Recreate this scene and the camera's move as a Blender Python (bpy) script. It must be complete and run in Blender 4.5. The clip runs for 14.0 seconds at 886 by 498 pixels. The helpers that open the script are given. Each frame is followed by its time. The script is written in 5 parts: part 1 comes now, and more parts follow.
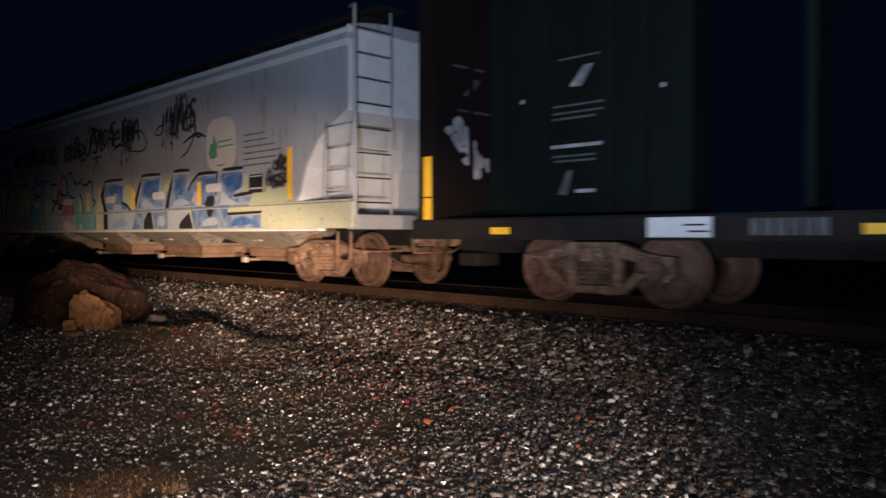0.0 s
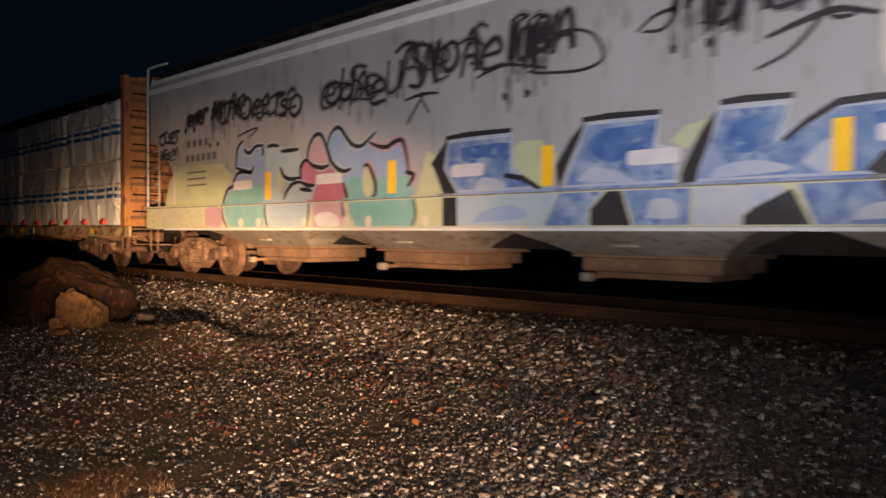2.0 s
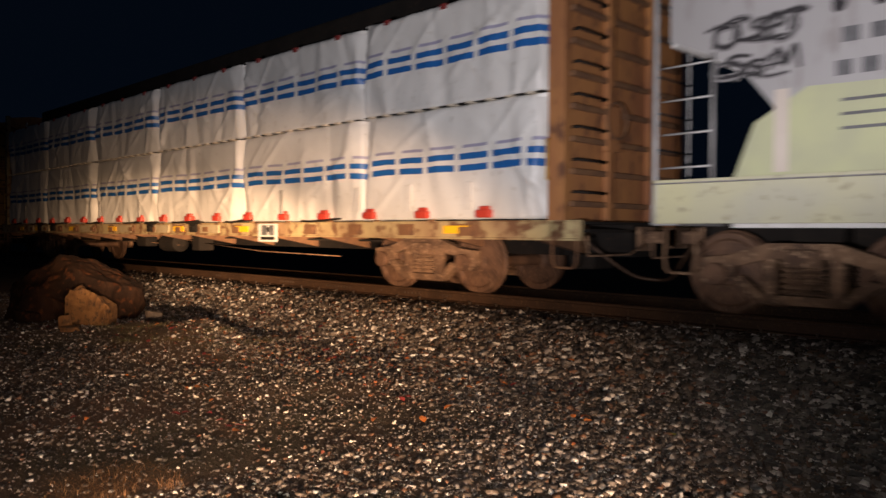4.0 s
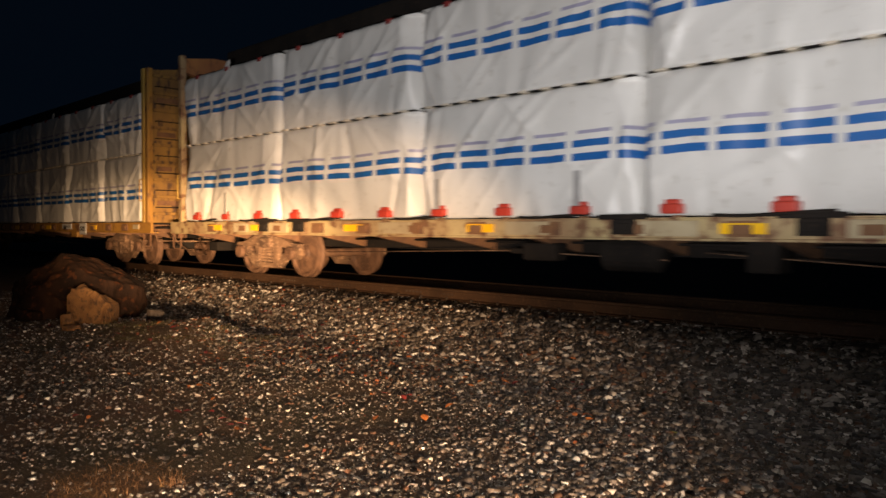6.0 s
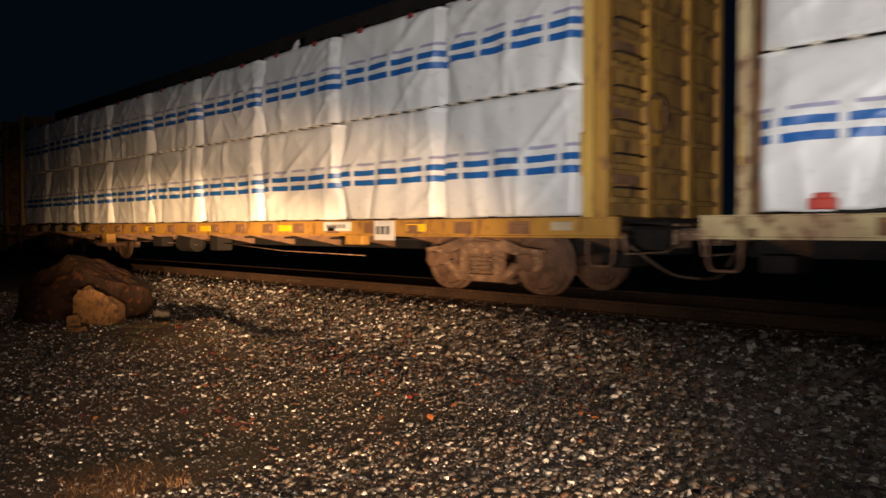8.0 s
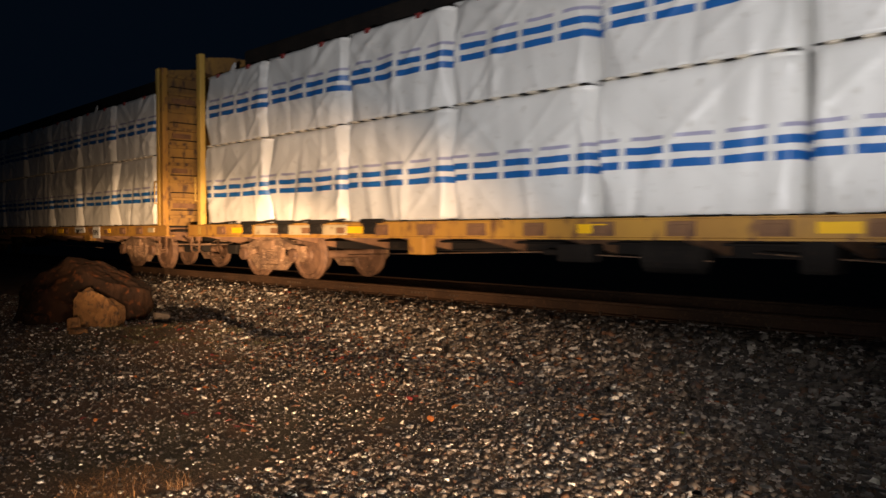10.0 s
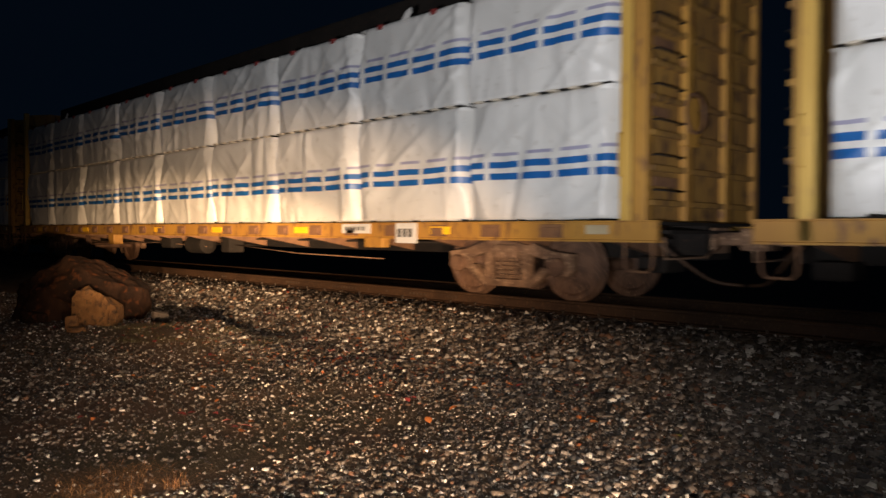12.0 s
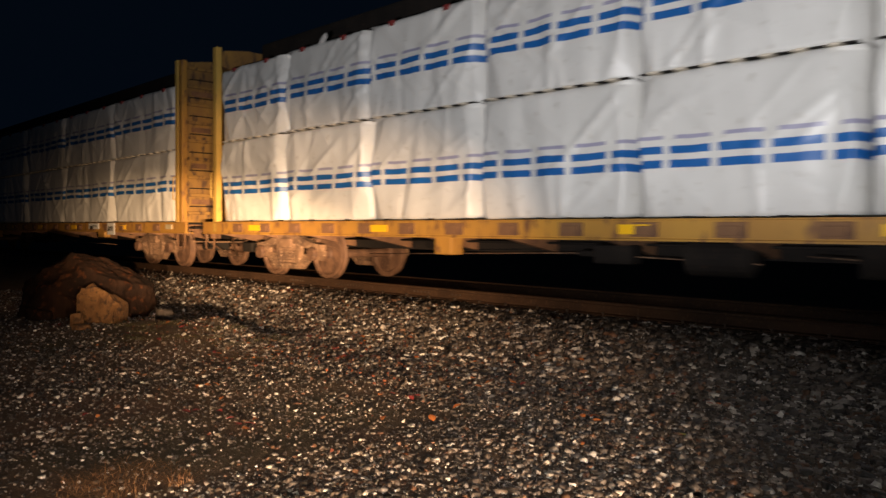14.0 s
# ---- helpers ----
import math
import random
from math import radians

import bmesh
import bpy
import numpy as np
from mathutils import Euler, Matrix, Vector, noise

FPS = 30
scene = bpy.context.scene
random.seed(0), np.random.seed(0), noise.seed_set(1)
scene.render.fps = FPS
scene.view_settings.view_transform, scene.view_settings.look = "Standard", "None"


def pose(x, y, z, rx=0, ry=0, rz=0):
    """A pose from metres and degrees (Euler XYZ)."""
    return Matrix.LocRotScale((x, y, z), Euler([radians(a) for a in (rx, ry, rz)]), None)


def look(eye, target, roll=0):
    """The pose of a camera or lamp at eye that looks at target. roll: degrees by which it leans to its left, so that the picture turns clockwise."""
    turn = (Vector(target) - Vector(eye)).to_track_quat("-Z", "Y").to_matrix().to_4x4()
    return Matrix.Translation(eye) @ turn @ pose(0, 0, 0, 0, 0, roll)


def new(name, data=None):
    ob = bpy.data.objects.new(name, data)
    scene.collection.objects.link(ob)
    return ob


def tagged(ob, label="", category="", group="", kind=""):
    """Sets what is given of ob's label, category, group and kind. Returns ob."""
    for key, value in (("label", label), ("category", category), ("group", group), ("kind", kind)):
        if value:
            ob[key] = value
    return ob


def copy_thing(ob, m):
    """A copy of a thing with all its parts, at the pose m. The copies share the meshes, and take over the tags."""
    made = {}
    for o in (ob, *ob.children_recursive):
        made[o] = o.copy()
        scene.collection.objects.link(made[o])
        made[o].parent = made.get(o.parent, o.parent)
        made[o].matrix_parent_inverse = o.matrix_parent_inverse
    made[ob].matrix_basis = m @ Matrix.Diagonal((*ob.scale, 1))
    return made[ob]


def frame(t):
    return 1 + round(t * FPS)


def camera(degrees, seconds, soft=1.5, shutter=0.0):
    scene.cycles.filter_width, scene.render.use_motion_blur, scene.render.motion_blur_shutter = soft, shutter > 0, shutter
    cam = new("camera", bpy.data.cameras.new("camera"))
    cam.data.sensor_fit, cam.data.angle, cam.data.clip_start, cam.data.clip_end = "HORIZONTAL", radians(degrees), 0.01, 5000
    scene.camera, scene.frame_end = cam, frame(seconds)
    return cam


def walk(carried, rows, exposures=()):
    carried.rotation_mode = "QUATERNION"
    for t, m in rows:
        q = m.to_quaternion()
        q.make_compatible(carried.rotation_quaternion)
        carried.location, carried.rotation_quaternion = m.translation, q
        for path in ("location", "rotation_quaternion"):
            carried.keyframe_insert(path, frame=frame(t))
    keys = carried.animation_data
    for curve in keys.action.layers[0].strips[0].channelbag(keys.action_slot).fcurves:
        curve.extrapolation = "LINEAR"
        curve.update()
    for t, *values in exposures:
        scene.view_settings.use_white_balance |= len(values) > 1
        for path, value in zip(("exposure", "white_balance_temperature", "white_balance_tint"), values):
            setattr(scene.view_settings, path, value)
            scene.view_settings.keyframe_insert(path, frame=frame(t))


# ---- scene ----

# ---------------------------------------------------------------- camera
cam = camera(60.65, 14.0, soft=1.5, shutter=0.45)
EYE = (0.0, 0.0, 0.905)
# a hand-held phone on the spot: seconds, turn from the track's line, tilt, lean (degrees)
SWAY = [
    (0, 44.874, -1.142, -0.047), (0.5, 45.014, -1.194, -0.100), (1, 45.266, -1.196, -0.064),
    (1.5, 45.477, -1.106, 0.206), (2, 45.658, -1.111, 0.379), (2.5, 45.541, -1.223, 0.434),
    (3, 45.246, -1.303, 0.395), (5.5, 45.069, -1.392, 0.257), (6, 45.004, -1.447, 0.250),
    (6.5, 44.928, -1.428, 0.142), (7, 44.860, -1.387, 0.042), (7.5, 44.747, -1.401, -0.110),
    (8, 44.641, -1.481, -0.059), (10.5, 44.619, -1.333, -0.130), (11, 44.620, -1.334, -0.101),
    (11.5, 44.636, -1.326, 0.081), (12, 44.701, -1.269, 0.302), (12.5, 44.720, -1.264, 0.504),
    (13, 44.643, -1.374, 0.573), (13.5, 44.592, -1.458, 0.439), (14, 44.400, -1.411, 0.371),
]


def aim(turn, tilt, lean):
    a, b = radians(turn), radians(tilt)
    way = Vector((-math.cos(a) * math.cos(b), math.sin(a) * math.cos(b), math.sin(b)))
    return look(EYE, Vector(EYE) + way * 10, lean)


EXPOSURES = [(0, -0.2, 4800, 10), (0.8, -0.1, 5300, 10), (1.5, 0.0, 6100, 13), (3, 0.0, 6200, 18), (6, 0.0, 6400, 10), (8, 0.0, 6400, 10), (12.5, 0.0, 6100, 9), (14, 0.0, 6200, 9)]
walk(cam, [(t, aim(a, b, c)) for t, a, b, c in SWAY], EXPOSURES)

# ---------------------------------------------------------------- night sky, headlights of a parked car behind the camera, an assumed phone torch, an added white beam
world = bpy.data.worlds.new("night_sky")
scene.world = world
world.use_nodes = True
world.node_tree.nodes["Background"].inputs[0].default_value = (0.22, 0.50, 1.0, 1)
world.node_tree.nodes["Background"].inputs[1].default_value = 0.0046


def headlight(name, eye, target, watts, size, wide, color, blend=1.0):
    """A beam, wider across than it is high."""
    d = bpy.data.lights.new(name, "SPOT")
    d.energy, d.spot_size, d.spot_blend, d.color, d.shadow_soft_size = watts, radians(size), blend, color, 0.06
    new(name, d).matrix_world = look(eye, target) @ Matrix.Diagonal((wide, 1, 1, 1))


AMBER, WARM, WHITE = (1.0, 0.62, 0.32), (1.0, 0.69, 0.45), (1.0, 0.95, 0.93)
for eye in ((1.7, 0.1, 0.08), (0.95, -1.15, 0.08)):
    headlight("headlight_core", eye, (-11.4, 7.6, 0.86), 5800, 20, 1.8, AMBER)
    headlight("headlight_hot", eye, (-14.4, 7.7, 0.76), 17500, 9.5, 2.3, AMBER)
    headlight("headlight_low", eye, (-5.1, 3.95, -0.74), 2000, 25, 2.0, (1.0, 0.65, 0.39))
# an unseen white beam, added behind the phone for the cooler light on the cars
headlight("hand_lamp", (-0.75, -0.55, 0.55), (-5.4, 7.6, 3.5), 2500, 44, 2.5, WHITE, 0.8)
# a small unseen torch, assumed beside the phone's lens
headlight("phone_torch", (0.03, 0.0, 0.93), (-5.0, 4.3, -0.5), 320, 73, 1.22, (1.0, 0.92, 0.84))

# ---------------------------------------------------------------- materials


def rgb(c):
    return (c[0], c[1], c[2], 1.0)


def surf(name, c1, c2, c3=None, s1=1.5, s2=22.0, amount=0.5, rough=0.7, metal=0.0, bump=0.3, depth=0.004, streak=1.0, island=0.0, piece=0.0, gloss=0.5):
    """A surface: c1 to c2 in broad patches, c3 in finer spots (amount: where they begin), relief, and a spread of brightness between loose pieces."""
    m = bpy.data.materials.new(name)
    m.use_nodes = True
    n, link = m.node_tree.nodes, m.node_tree.links.new
    p = n["Principled BSDF"]
    co = n.new("ShaderNodeTexCoord")
    mp = n.new("ShaderNodeMapping")
    mp.inputs["Scale"].default_value = (1, 1, streak)
    link(co.outputs["Object"], mp.inputs[0])

    def grain(scale, detail):
        t = n.new("ShaderNodeTexNoise")
        t.inputs["Scale"].default_value, t.inputs["Detail"].default_value = scale, detail
        link(mp.outputs[0], t.inputs["Vector"])
        return t.outputs["Fac"]

    def ramp(x, a, b):
        r = n.new("ShaderNodeMapRange")
        r.inputs["From Min"].default_value, r.inputs["From Max"].default_value = a, b
        link(x, r.inputs["Value"])
        return r.outputs["Result"]

    def mix(f, a, b, kind="MIX"):
        q = n.new("ShaderNodeMix")
        q.data_type, q.blend_type = "RGBA", kind
        for socket, v in ((q.inputs[0], f), (q.inputs[6], a), (q.inputs[7], b)):
            if isinstance(v, (int, float)):
                socket.default_value = v
            elif isinstance(v, tuple):
                socket.default_value = rgb(v)
            else:
                link(v, socket)
        return q.outputs[2]

    fine = grain(s2, 6)
    col = mix(ramp(grain(s1, 4), 0.35, 0.65), c1, c2)
    if c3:
        col = mix(ramp(fine, amount, amount + 0.12), col, c3)
    for share, node, out in ((island, "ShaderNodeNewGeometry", "Random Per Island"), (piece, "ShaderNodeObjectInfo", "Random")):
        if share:
            r = ramp(n.new(node).outputs[out], 0, 1)
            v = n.new("ShaderNodeMapRange")
            v.inputs["To Min"].default_value, v.inputs["To Max"].default_value = 1 - share, 1 + share
            link(r, v.inputs["Value"])
            c = n.new("ShaderNodeCombineColor")
            for k in range(3):
                link(v.outputs[0], c.inputs[k])
            col = mix(1.0, col, c.outputs[0], "MULTIPLY")
    link(col, p.inputs["Base Color"])
    p.inputs["Roughness"].default_value, p.inputs["Metallic"].default_value, p.inputs["Specular IOR Level"].default_value = rough, metal, gloss
    if bump:
        b = n.new("ShaderNodeBump")
        b.inputs["Strength"].default_value, b.inputs["Distance"].default_value = bump, depth
        link(fine, b.inputs["Height"])
        link(b.outputs[0], p.inputs["Normal"])
    return m


def stone_mix():
    """Crushed stone: most pieces dark grey, some brown and rusty, a few pale."""
    m = surf("crushed_stone", (0.060, 0.055, 0.050), (0.10, 0.09, 0.08), s1=9, s2=60, rough=0.55, bump=0.5, depth=0.003)
    n, link = m.node_tree.nodes, m.node_tree.links.new
    g = n.new("ShaderNodeNewGeometry")
    r = n.new("ShaderNodeValToRGB")
    r.color_ramp.interpolation = "CONSTANT"
    e = r.color_ramp.elements
    e[0].position, e[0].color = 0.0, rgb((0.040, 0.033, 0.027))
    e[1].position, e[1].color = 0.24, rgb((0.085, 0.066, 0.052))
    for at, c in ((0.44, (0.135, 0.105, 0.080)), (0.60, (0.195, 0.162, 0.132)), (0.74, (0.17, 0.090, 0.052)), (0.81, (0.33, 0.29, 0.25)), (0.91, (0.54, 0.48, 0.41)), (0.965, (0.82, 0.77, 0.69))):
        q = e.new(at)
        q.color = rgb(c)
    link(g.outputs["Random Per Island"], r.inputs[0])
    t = [x for x in n if x.bl_idname == "ShaderNodeTexNoise"][0]
    v = n.new("ShaderNodeMix")
    v.data_type, v.blend_type = "RGBA", "OVERLAY"
    v.inputs[0].default_value = 0.5
    link(r.outputs[0], v.inputs[6])
    link(t.outputs["Fac"], v.inputs[7])
    link(v.outputs[2], n["Principled BSDF"].inputs["Base Color"])
    return m


def wrap_cloth(name, pitch, shift, lift):
    """White lumber wrap with two printed blue bars, broken at even steps, and a faint violet one above them."""
    m = surf(name, (0.72, 0.71, 0.68), (0.62, 0.61, 0.58), (0.55, 0.53, 0.49), s1=0.9, s2=9, amount=0.6, rough=0.42, bump=0.35, depth=0.012, piece=0.06)
    n, link = m.node_tree.nodes, m.node_tree.links.new
    p = n["Principled BSDF"]
    base = p.inputs["Base Color"].links[0].from_socket
    sep = n.new("ShaderNodeSeparateXYZ")
    link([x for x in n if x.bl_idname == "ShaderNodeTexCoord"][0].outputs["Object"], sep.inputs[0])

    def calc(op, a, b=None):
        q = n.new("ShaderNodeMath")
        q.operation = op
        for k, v in ((0, a), (1, b)):
            if isinstance(v, (int, float)):
                q.inputs[k].default_value = v
            elif v is not None:
                link(v, q.inputs[k])
        return q.outputs[0]

    x = calc("FRACT", calc("MULTIPLY", calc("ADD", sep.outputs["X"], 50 + shift), 1 / pitch))
    block = calc("GREATER_THAN", x, 0.145)
    wave = [q for q in n if q.bl_idname == "ShaderNodeTexNoise"][-1].outputs["Fac"]
    z = calc("ADD", sep.outputs["Z"], calc("MULTIPLY", calc("SUBTRACT", wave, 0.5), 0.10))

    def band(a, b):
        return calc("MULTIPLY", block, calc("MULTIPLY", calc("GREATER_THAN", z, a), calc("LESS_THAN", z, b)))

    def over(f, col):
        q = n.new("ShaderNodeMix")
        q.data_type = "RGBA"
        link(f, q.inputs[0])
        link(base, q.inputs[6])
        q.inputs[7].default_value = rgb(col)
        return q.outputs[2]

    base = over(band(0.575 + lift, 0.665 + lift), (0.016, 0.108, 0.35))
    base = over(band(0.735 + lift, 0.82 + lift), (0.018, 0.112, 0.35))
    block = calc("GREATER_THAN", x, 0.26)
    base = over(band(0.895 + lift, 0.938 + lift), (0.33, 0.32, 0.43))
    link(base, p.inputs["Base Color"])
    return m


M = {
    "stone": stone_mix(),
    "soil": surf("dark_gravelly_soil", (0.058, 0.044, 0.020), (0.100, 0.053, 0.030), (0.18, 0.125, 0.082), s1=0.8, s2=42, amount=0.58, rough=0.85, bump=0.7, depth=0.02),
    "boulder": surf("brown_boulder", (0.033, 0.016, 0.009), (0.013, 0.008, 0.006), (0.075, 0.027, 0.011), s1=2.6, s2=9, amount=0.56, rough=0.95, bump=0.9, depth=0.03, gloss=0.12),
    "tan_rock": surf("tan_rock", (0.215, 0.105, 0.032), (0.135, 0.064, 0.021), (0.050, 0.026, 0.012), s1=6, s2=10, amount=0.55, rough=0.9, bump=1.0, depth=0.05),
    "grey_rock": surf("grey_rock", (0.075, 0.055, 0.042), (0.045, 0.035, 0.028), s1=5, s2=25, rough=0.85, bump=0.8, depth=0.01),
    "rail": surf("rusty_rail_steel", (0.080, 0.042, 0.022), (0.050, 0.027, 0.015), (0.12, 0.068, 0.036), s1=2, s2=30, amount=0.56, rough=0.6, metal=0.2, bump=0.3),
    "railhead": surf("worn_rail_steel", (0.18, 0.135, 0.10), (0.12, 0.09, 0.07), s1=3, s2=40, rough=0.55, metal=0.7, bump=0.05),
    "tie": surf("weathered_oak", (0.06, 0.045, 0.035), (0.09, 0.07, 0.055), (0.03, 0.025, 0.02), s1=3, s2=30, amount=0.52, rough=0.9, bump=0.6, depth=0.01, piece=0.25),
    "truck": surf("rust_dusted_cast_steel", (0.26, 0.150, 0.083), (0.090, 0.050, 0.030), (0.42, 0.27, 0.16), s1=4, s2=22, amount=0.56, rough=0.85, bump=0.5),
    "wheel": surf("brown_wheel_steel", (0.20, 0.108, 0.062), (0.09, 0.048, 0.030), (0.28, 0.165, 0.095), s1=5, s2=30, amount=0.58, rough=0.7, metal=0.15, bump=0.3),
    "dark": surf("grimy_black_steel", (0.014, 0.012, 0.011), (0.022, 0.018, 0.015), (0.05, 0.03, 0.02), s1=2, s2=20, amount=0.62, rough=0.9, bump=0.3, gloss=0.15),
    "yellow": surf("weathered_yellow_paint", (0.48, 0.255, 0.042), (0.36, 0.18, 0.036), (0.17, 0.08, 0.035), s1=1.2, s2=11, amount=0.55, rough=0.6, bump=0.2, streak=0.35),
    "yellow_dirty": surf("grimy_yellow_bulkhead_paint", (0.37, 0.205, 0.042), (0.19, 0.10, 0.032), (0.085, 0.045, 0.024), s1=1.6, s2=8, amount=0.53, rough=0.7, bump=0.25, streak=0.4),
    "yellow_pale": surf("faded_yellow_post_paint", (0.62, 0.40, 0.09), (0.52, 0.31, 0.06), (0.30, 0.16, 0.06), s1=1.5, s2=14, amount=0.62, rough=0.6, bump=0.15, streak=0.3),
    "rustpaint": surf("rusted_orange_brown_paint", (0.42, 0.19, 0.06), (0.27, 0.11, 0.045), (0.14, 0.06, 0.03), s1=1.6, s2=9, amount=0.55, rough=0.75, bump=0.35, streak=0.4),
    "cream": surf("dirty_cream_paint", (0.50, 0.40, 0.20), (0.33, 0.21, 0.11), (0.18, 0.09, 0.045), s1=1.3, s2=7, amount=0.50, rough=0.7, bump=0.2),
    "cream_patch": surf("chalky_cream_patch_paint", (0.48, 0.40, 0.25), (0.38, 0.30, 0.18), (0.24, 0.16, 0.08), s1=3, s2=12, amount=0.60, rough=0.7, bump=0.1),
    "pocket": surf("rusty_stake_pocket_steel", (0.20, 0.10, 0.045), (0.13, 0.065, 0.035), (0.30, 0.16, 0.06), s1=5, s2=25, amount=0.6, rough=0.8),
    "reflector": surf("yellow_reflective_sheet", (1.0, 0.58, 0.015), (0.95, 0.52, 0.015), s1=3, s2=30, rough=0.35, bump=0.0),
    "redpad": surf("red_plastic_corner_guard", (0.55, 0.06, 0.035), (0.42, 0.04, 0.025), s1=5, s2=30, rough=0.5, bump=0.1),
    "redpad_old": surf("dull_red_plastic", (0.22, 0.03, 0.025), (0.15, 0.02, 0.02), s1=5, s2=30, rough=0.6, bump=0.1),
    "white": surf("white_paint", (0.70, 0.69, 0.66), (0.62, 0.60, 0.57), (0.45, 0.42, 0.38), s1=3, s2=20, amount=0.62, rough=0.6, bump=0.05),
    "hopper": surf("faded_grey_hopper_paint", (0.40, 0.39, 0.39), (0.34, 0.33, 0.325), (0.27, 0.25, 0.24), s1=0.9, s2=7, amount=0.58, rough=0.6, bump=0.12, streak=0.25),
    "hopper_low": surf("dusty_grey_slope_sheet", (0.36, 0.32, 0.26), (0.27, 0.22, 0.165), (0.19, 0.12, 0.075), s1=1.4, s2=8, amount=0.54, rough=0.75, bump=0.2, streak=0.4),
    "outlet": surf("rust_brown_outlet_steel", (0.24, 0.14, 0.075), (0.16, 0.09, 0.05), (0.30, 0.20, 0.12), s1=2, s2=14, amount=0.58, rough=0.8, bump=0.3),
    "sill_paint": surf("pale_yellow_sill_paint", (0.56, 0.54, 0.33), (0.48, 0.47, 0.36), (0.34, 0.30, 0.20), s1=1.3, s2=10, amount=0.58, rough=0.65, bump=0.12),
    "pipe": surf("galvanised_grab_iron", (0.48, 0.47, 0.46), (0.38, 0.37, 0.36), s1=4, s2=30, rough=0.5, metal=0.3, bump=0.1),
    "boxgreen": surf("dark_green_car_paint", (0.0105, 0.0140, 0.0120), (0.0070, 0.0100, 0.0085), (0.015, 0.013, 0.011), s1=1.2, s2=12, amount=0.58, rough=0.9, bump=0.15, streak=0.3, gloss=0.02),
    "boxbrown": surf("dark_brown_car_paint", (0.0150, 0.0105, 0.0100), (0.0110, 0.0080, 0.0075), s1=1.2, s2=12, rough=0.9, bump=0.15, streak=0.3, gloss=0.02),
    "chalk": surf("chalky_white_paint", (0.44, 0.41, 0.41), (0.20, 0.19, 0.19), s1=4, s2=20, rough=0.8, bump=0.0),
    "mark_dim": surf("faded_white_lettering", (0.10, 0.10, 0.10), (0.06, 0.06, 0.06), s1=5, s2=30, rough=0.7, bump=0.0),
    "lumber": surf("pale_sawn_lumber", (0.64, 0.57, 0.46), (0.54, 0.47, 0.35), s1=4, s2=30, rough=0.8, bump=0.3),
    "grass": surf("dry_straw_grass", (0.30, 0.155, 0.06), (0.20, 0.105, 0.04), s1=6, s2=30, rough=0.8, bump=0.0, island=0.5),
    "moss": surf("olive_ground_moss", (0.15, 0.145, 0.045), (0.12, 0.095, 0.035), s1=6, s2=30, rough=0.9, bump=0.0, island=0.5),
    "leaf_orange": surf("orange_dead_leaf", (0.55, 0.19, 0.035), (0.40, 0.11, 0.025), s1=20, s2=80, rough=0.7, piece=0.3),
    "litter": surf("crumbled_rust_red_leaves", (0.22, 0.062, 0.024), (0.13, 0.036, 0.020), (0.34, 0.16, 0.045), s1=1.5, s2=30, amount=0.55, rough=0.75, island=0.6, bump=0.0),
    "leaf_yellow": surf("yellow_green_leaf", (0.45, 0.42, 0.06), (0.35, 0.33, 0.05), s1=20, s2=80, rough=0.6),
    "leaf_red": surf("dark_red_leaf", (0.26, 0.035, 0.03), (0.18, 0.025, 0.02), s1=20, s2=80, rough=0.7, piece=0.3),
    # graffiti
    "g_black": surf("black_spray_paint", (0.018, 0.016, 0.018), (0.03, 0.027, 0.03), s1=6, s2=25, rough=0.6, bump=0.05),
    "g_smoke": surf("overspray_and_shade_line_grey", (0.15, 0.145, 0.145), (0.27, 0.26, 0.26), s1=7, s2=20, rough=0.7, bump=0.0),
    "g_blue": surf("blue_spray_fill", (0.12, 0.19, 0.37), (0.32, 0.38, 0.47), (0.09, 0.14, 0.33), s1=3.6, s2=7, amount=0.55, rough=0.6, bump=0.0),
    "g_mist": surf("misty_white_blue_spray", (0.36, 0.40, 0.50), (0.47, 0.47, 0.50), s1=3, s2=9, rough=0.65, bump=0.0),
    "g_deep": surf("deep_blue_spray_fill", (0.045, 0.10, 0.30), (0.10, 0.18, 0.38), (0.20, 0.28, 0.44), s1=4, s2=7, amount=0.56, rough=0.6, bump=0.0),
    "g_pale": surf("pale_blue_spray_fill", (0.33, 0.42, 0.50), (0.40, 0.46, 0.50), s1=2, s2=9, rough=0.65, bump=0.0),
    "g_lilac": surf("lilac_blue_spray_fill", (0.25, 0.33, 0.52), (0.30, 0.37, 0.52), s1=2, s2=9, rough=0.65, bump=0.0),
    "g_teal": surf("teal_spray_fill", (0.17, 0.36, 0.37), (0.24, 0.42, 0.41), s1=2, s2=8, rough=0.65, bump=0.0),
    "g_pink": surf("pink_spray_fill", (0.46, 0.17, 0.23), (0.40, 0.13, 0.19), s1=2, s2=8, rough=0.65, bump=0.0),
    "g_rose": surf("pale_pink_spray_fill", (0.50, 0.33, 0.37), (0.44, 0.28, 0.33), s1=2, s2=8, rough=0.65, bump=0.0),
    "g_lime": surf("pale_lime_spray_fill", (0.50, 0.52, 0.30), (0.44, 0.45, 0.29), s1=2, s2=8, rough=0.65, bump=0.0),
    "g_white": surf("white_patch_paint", (0.66, 0.62, 0.62), (0.58, 0.54, 0.55), s1=4, s2=20, rough=0.6, bump=0.0),
    "g_cream": surf("cream_emblem_paint", (0.62, 0.55, 0.47), (0.57, 0.50, 0.43), s1=3, s2=14, rough=0.6, bump=0.0),
    "g_green": surf("green_emblem_paint", (0.09, 0.28, 0.12), (0.14, 0.33, 0.17), s1=6, s2=20, rough=0.6, bump=0.0),
    "g_grey": surf("faded_grey_lettering", (0.09, 0.09, 0.095), (0.15, 0.15, 0.155), s1=6, s2=20, rough=0.7, bump=0.0),
}
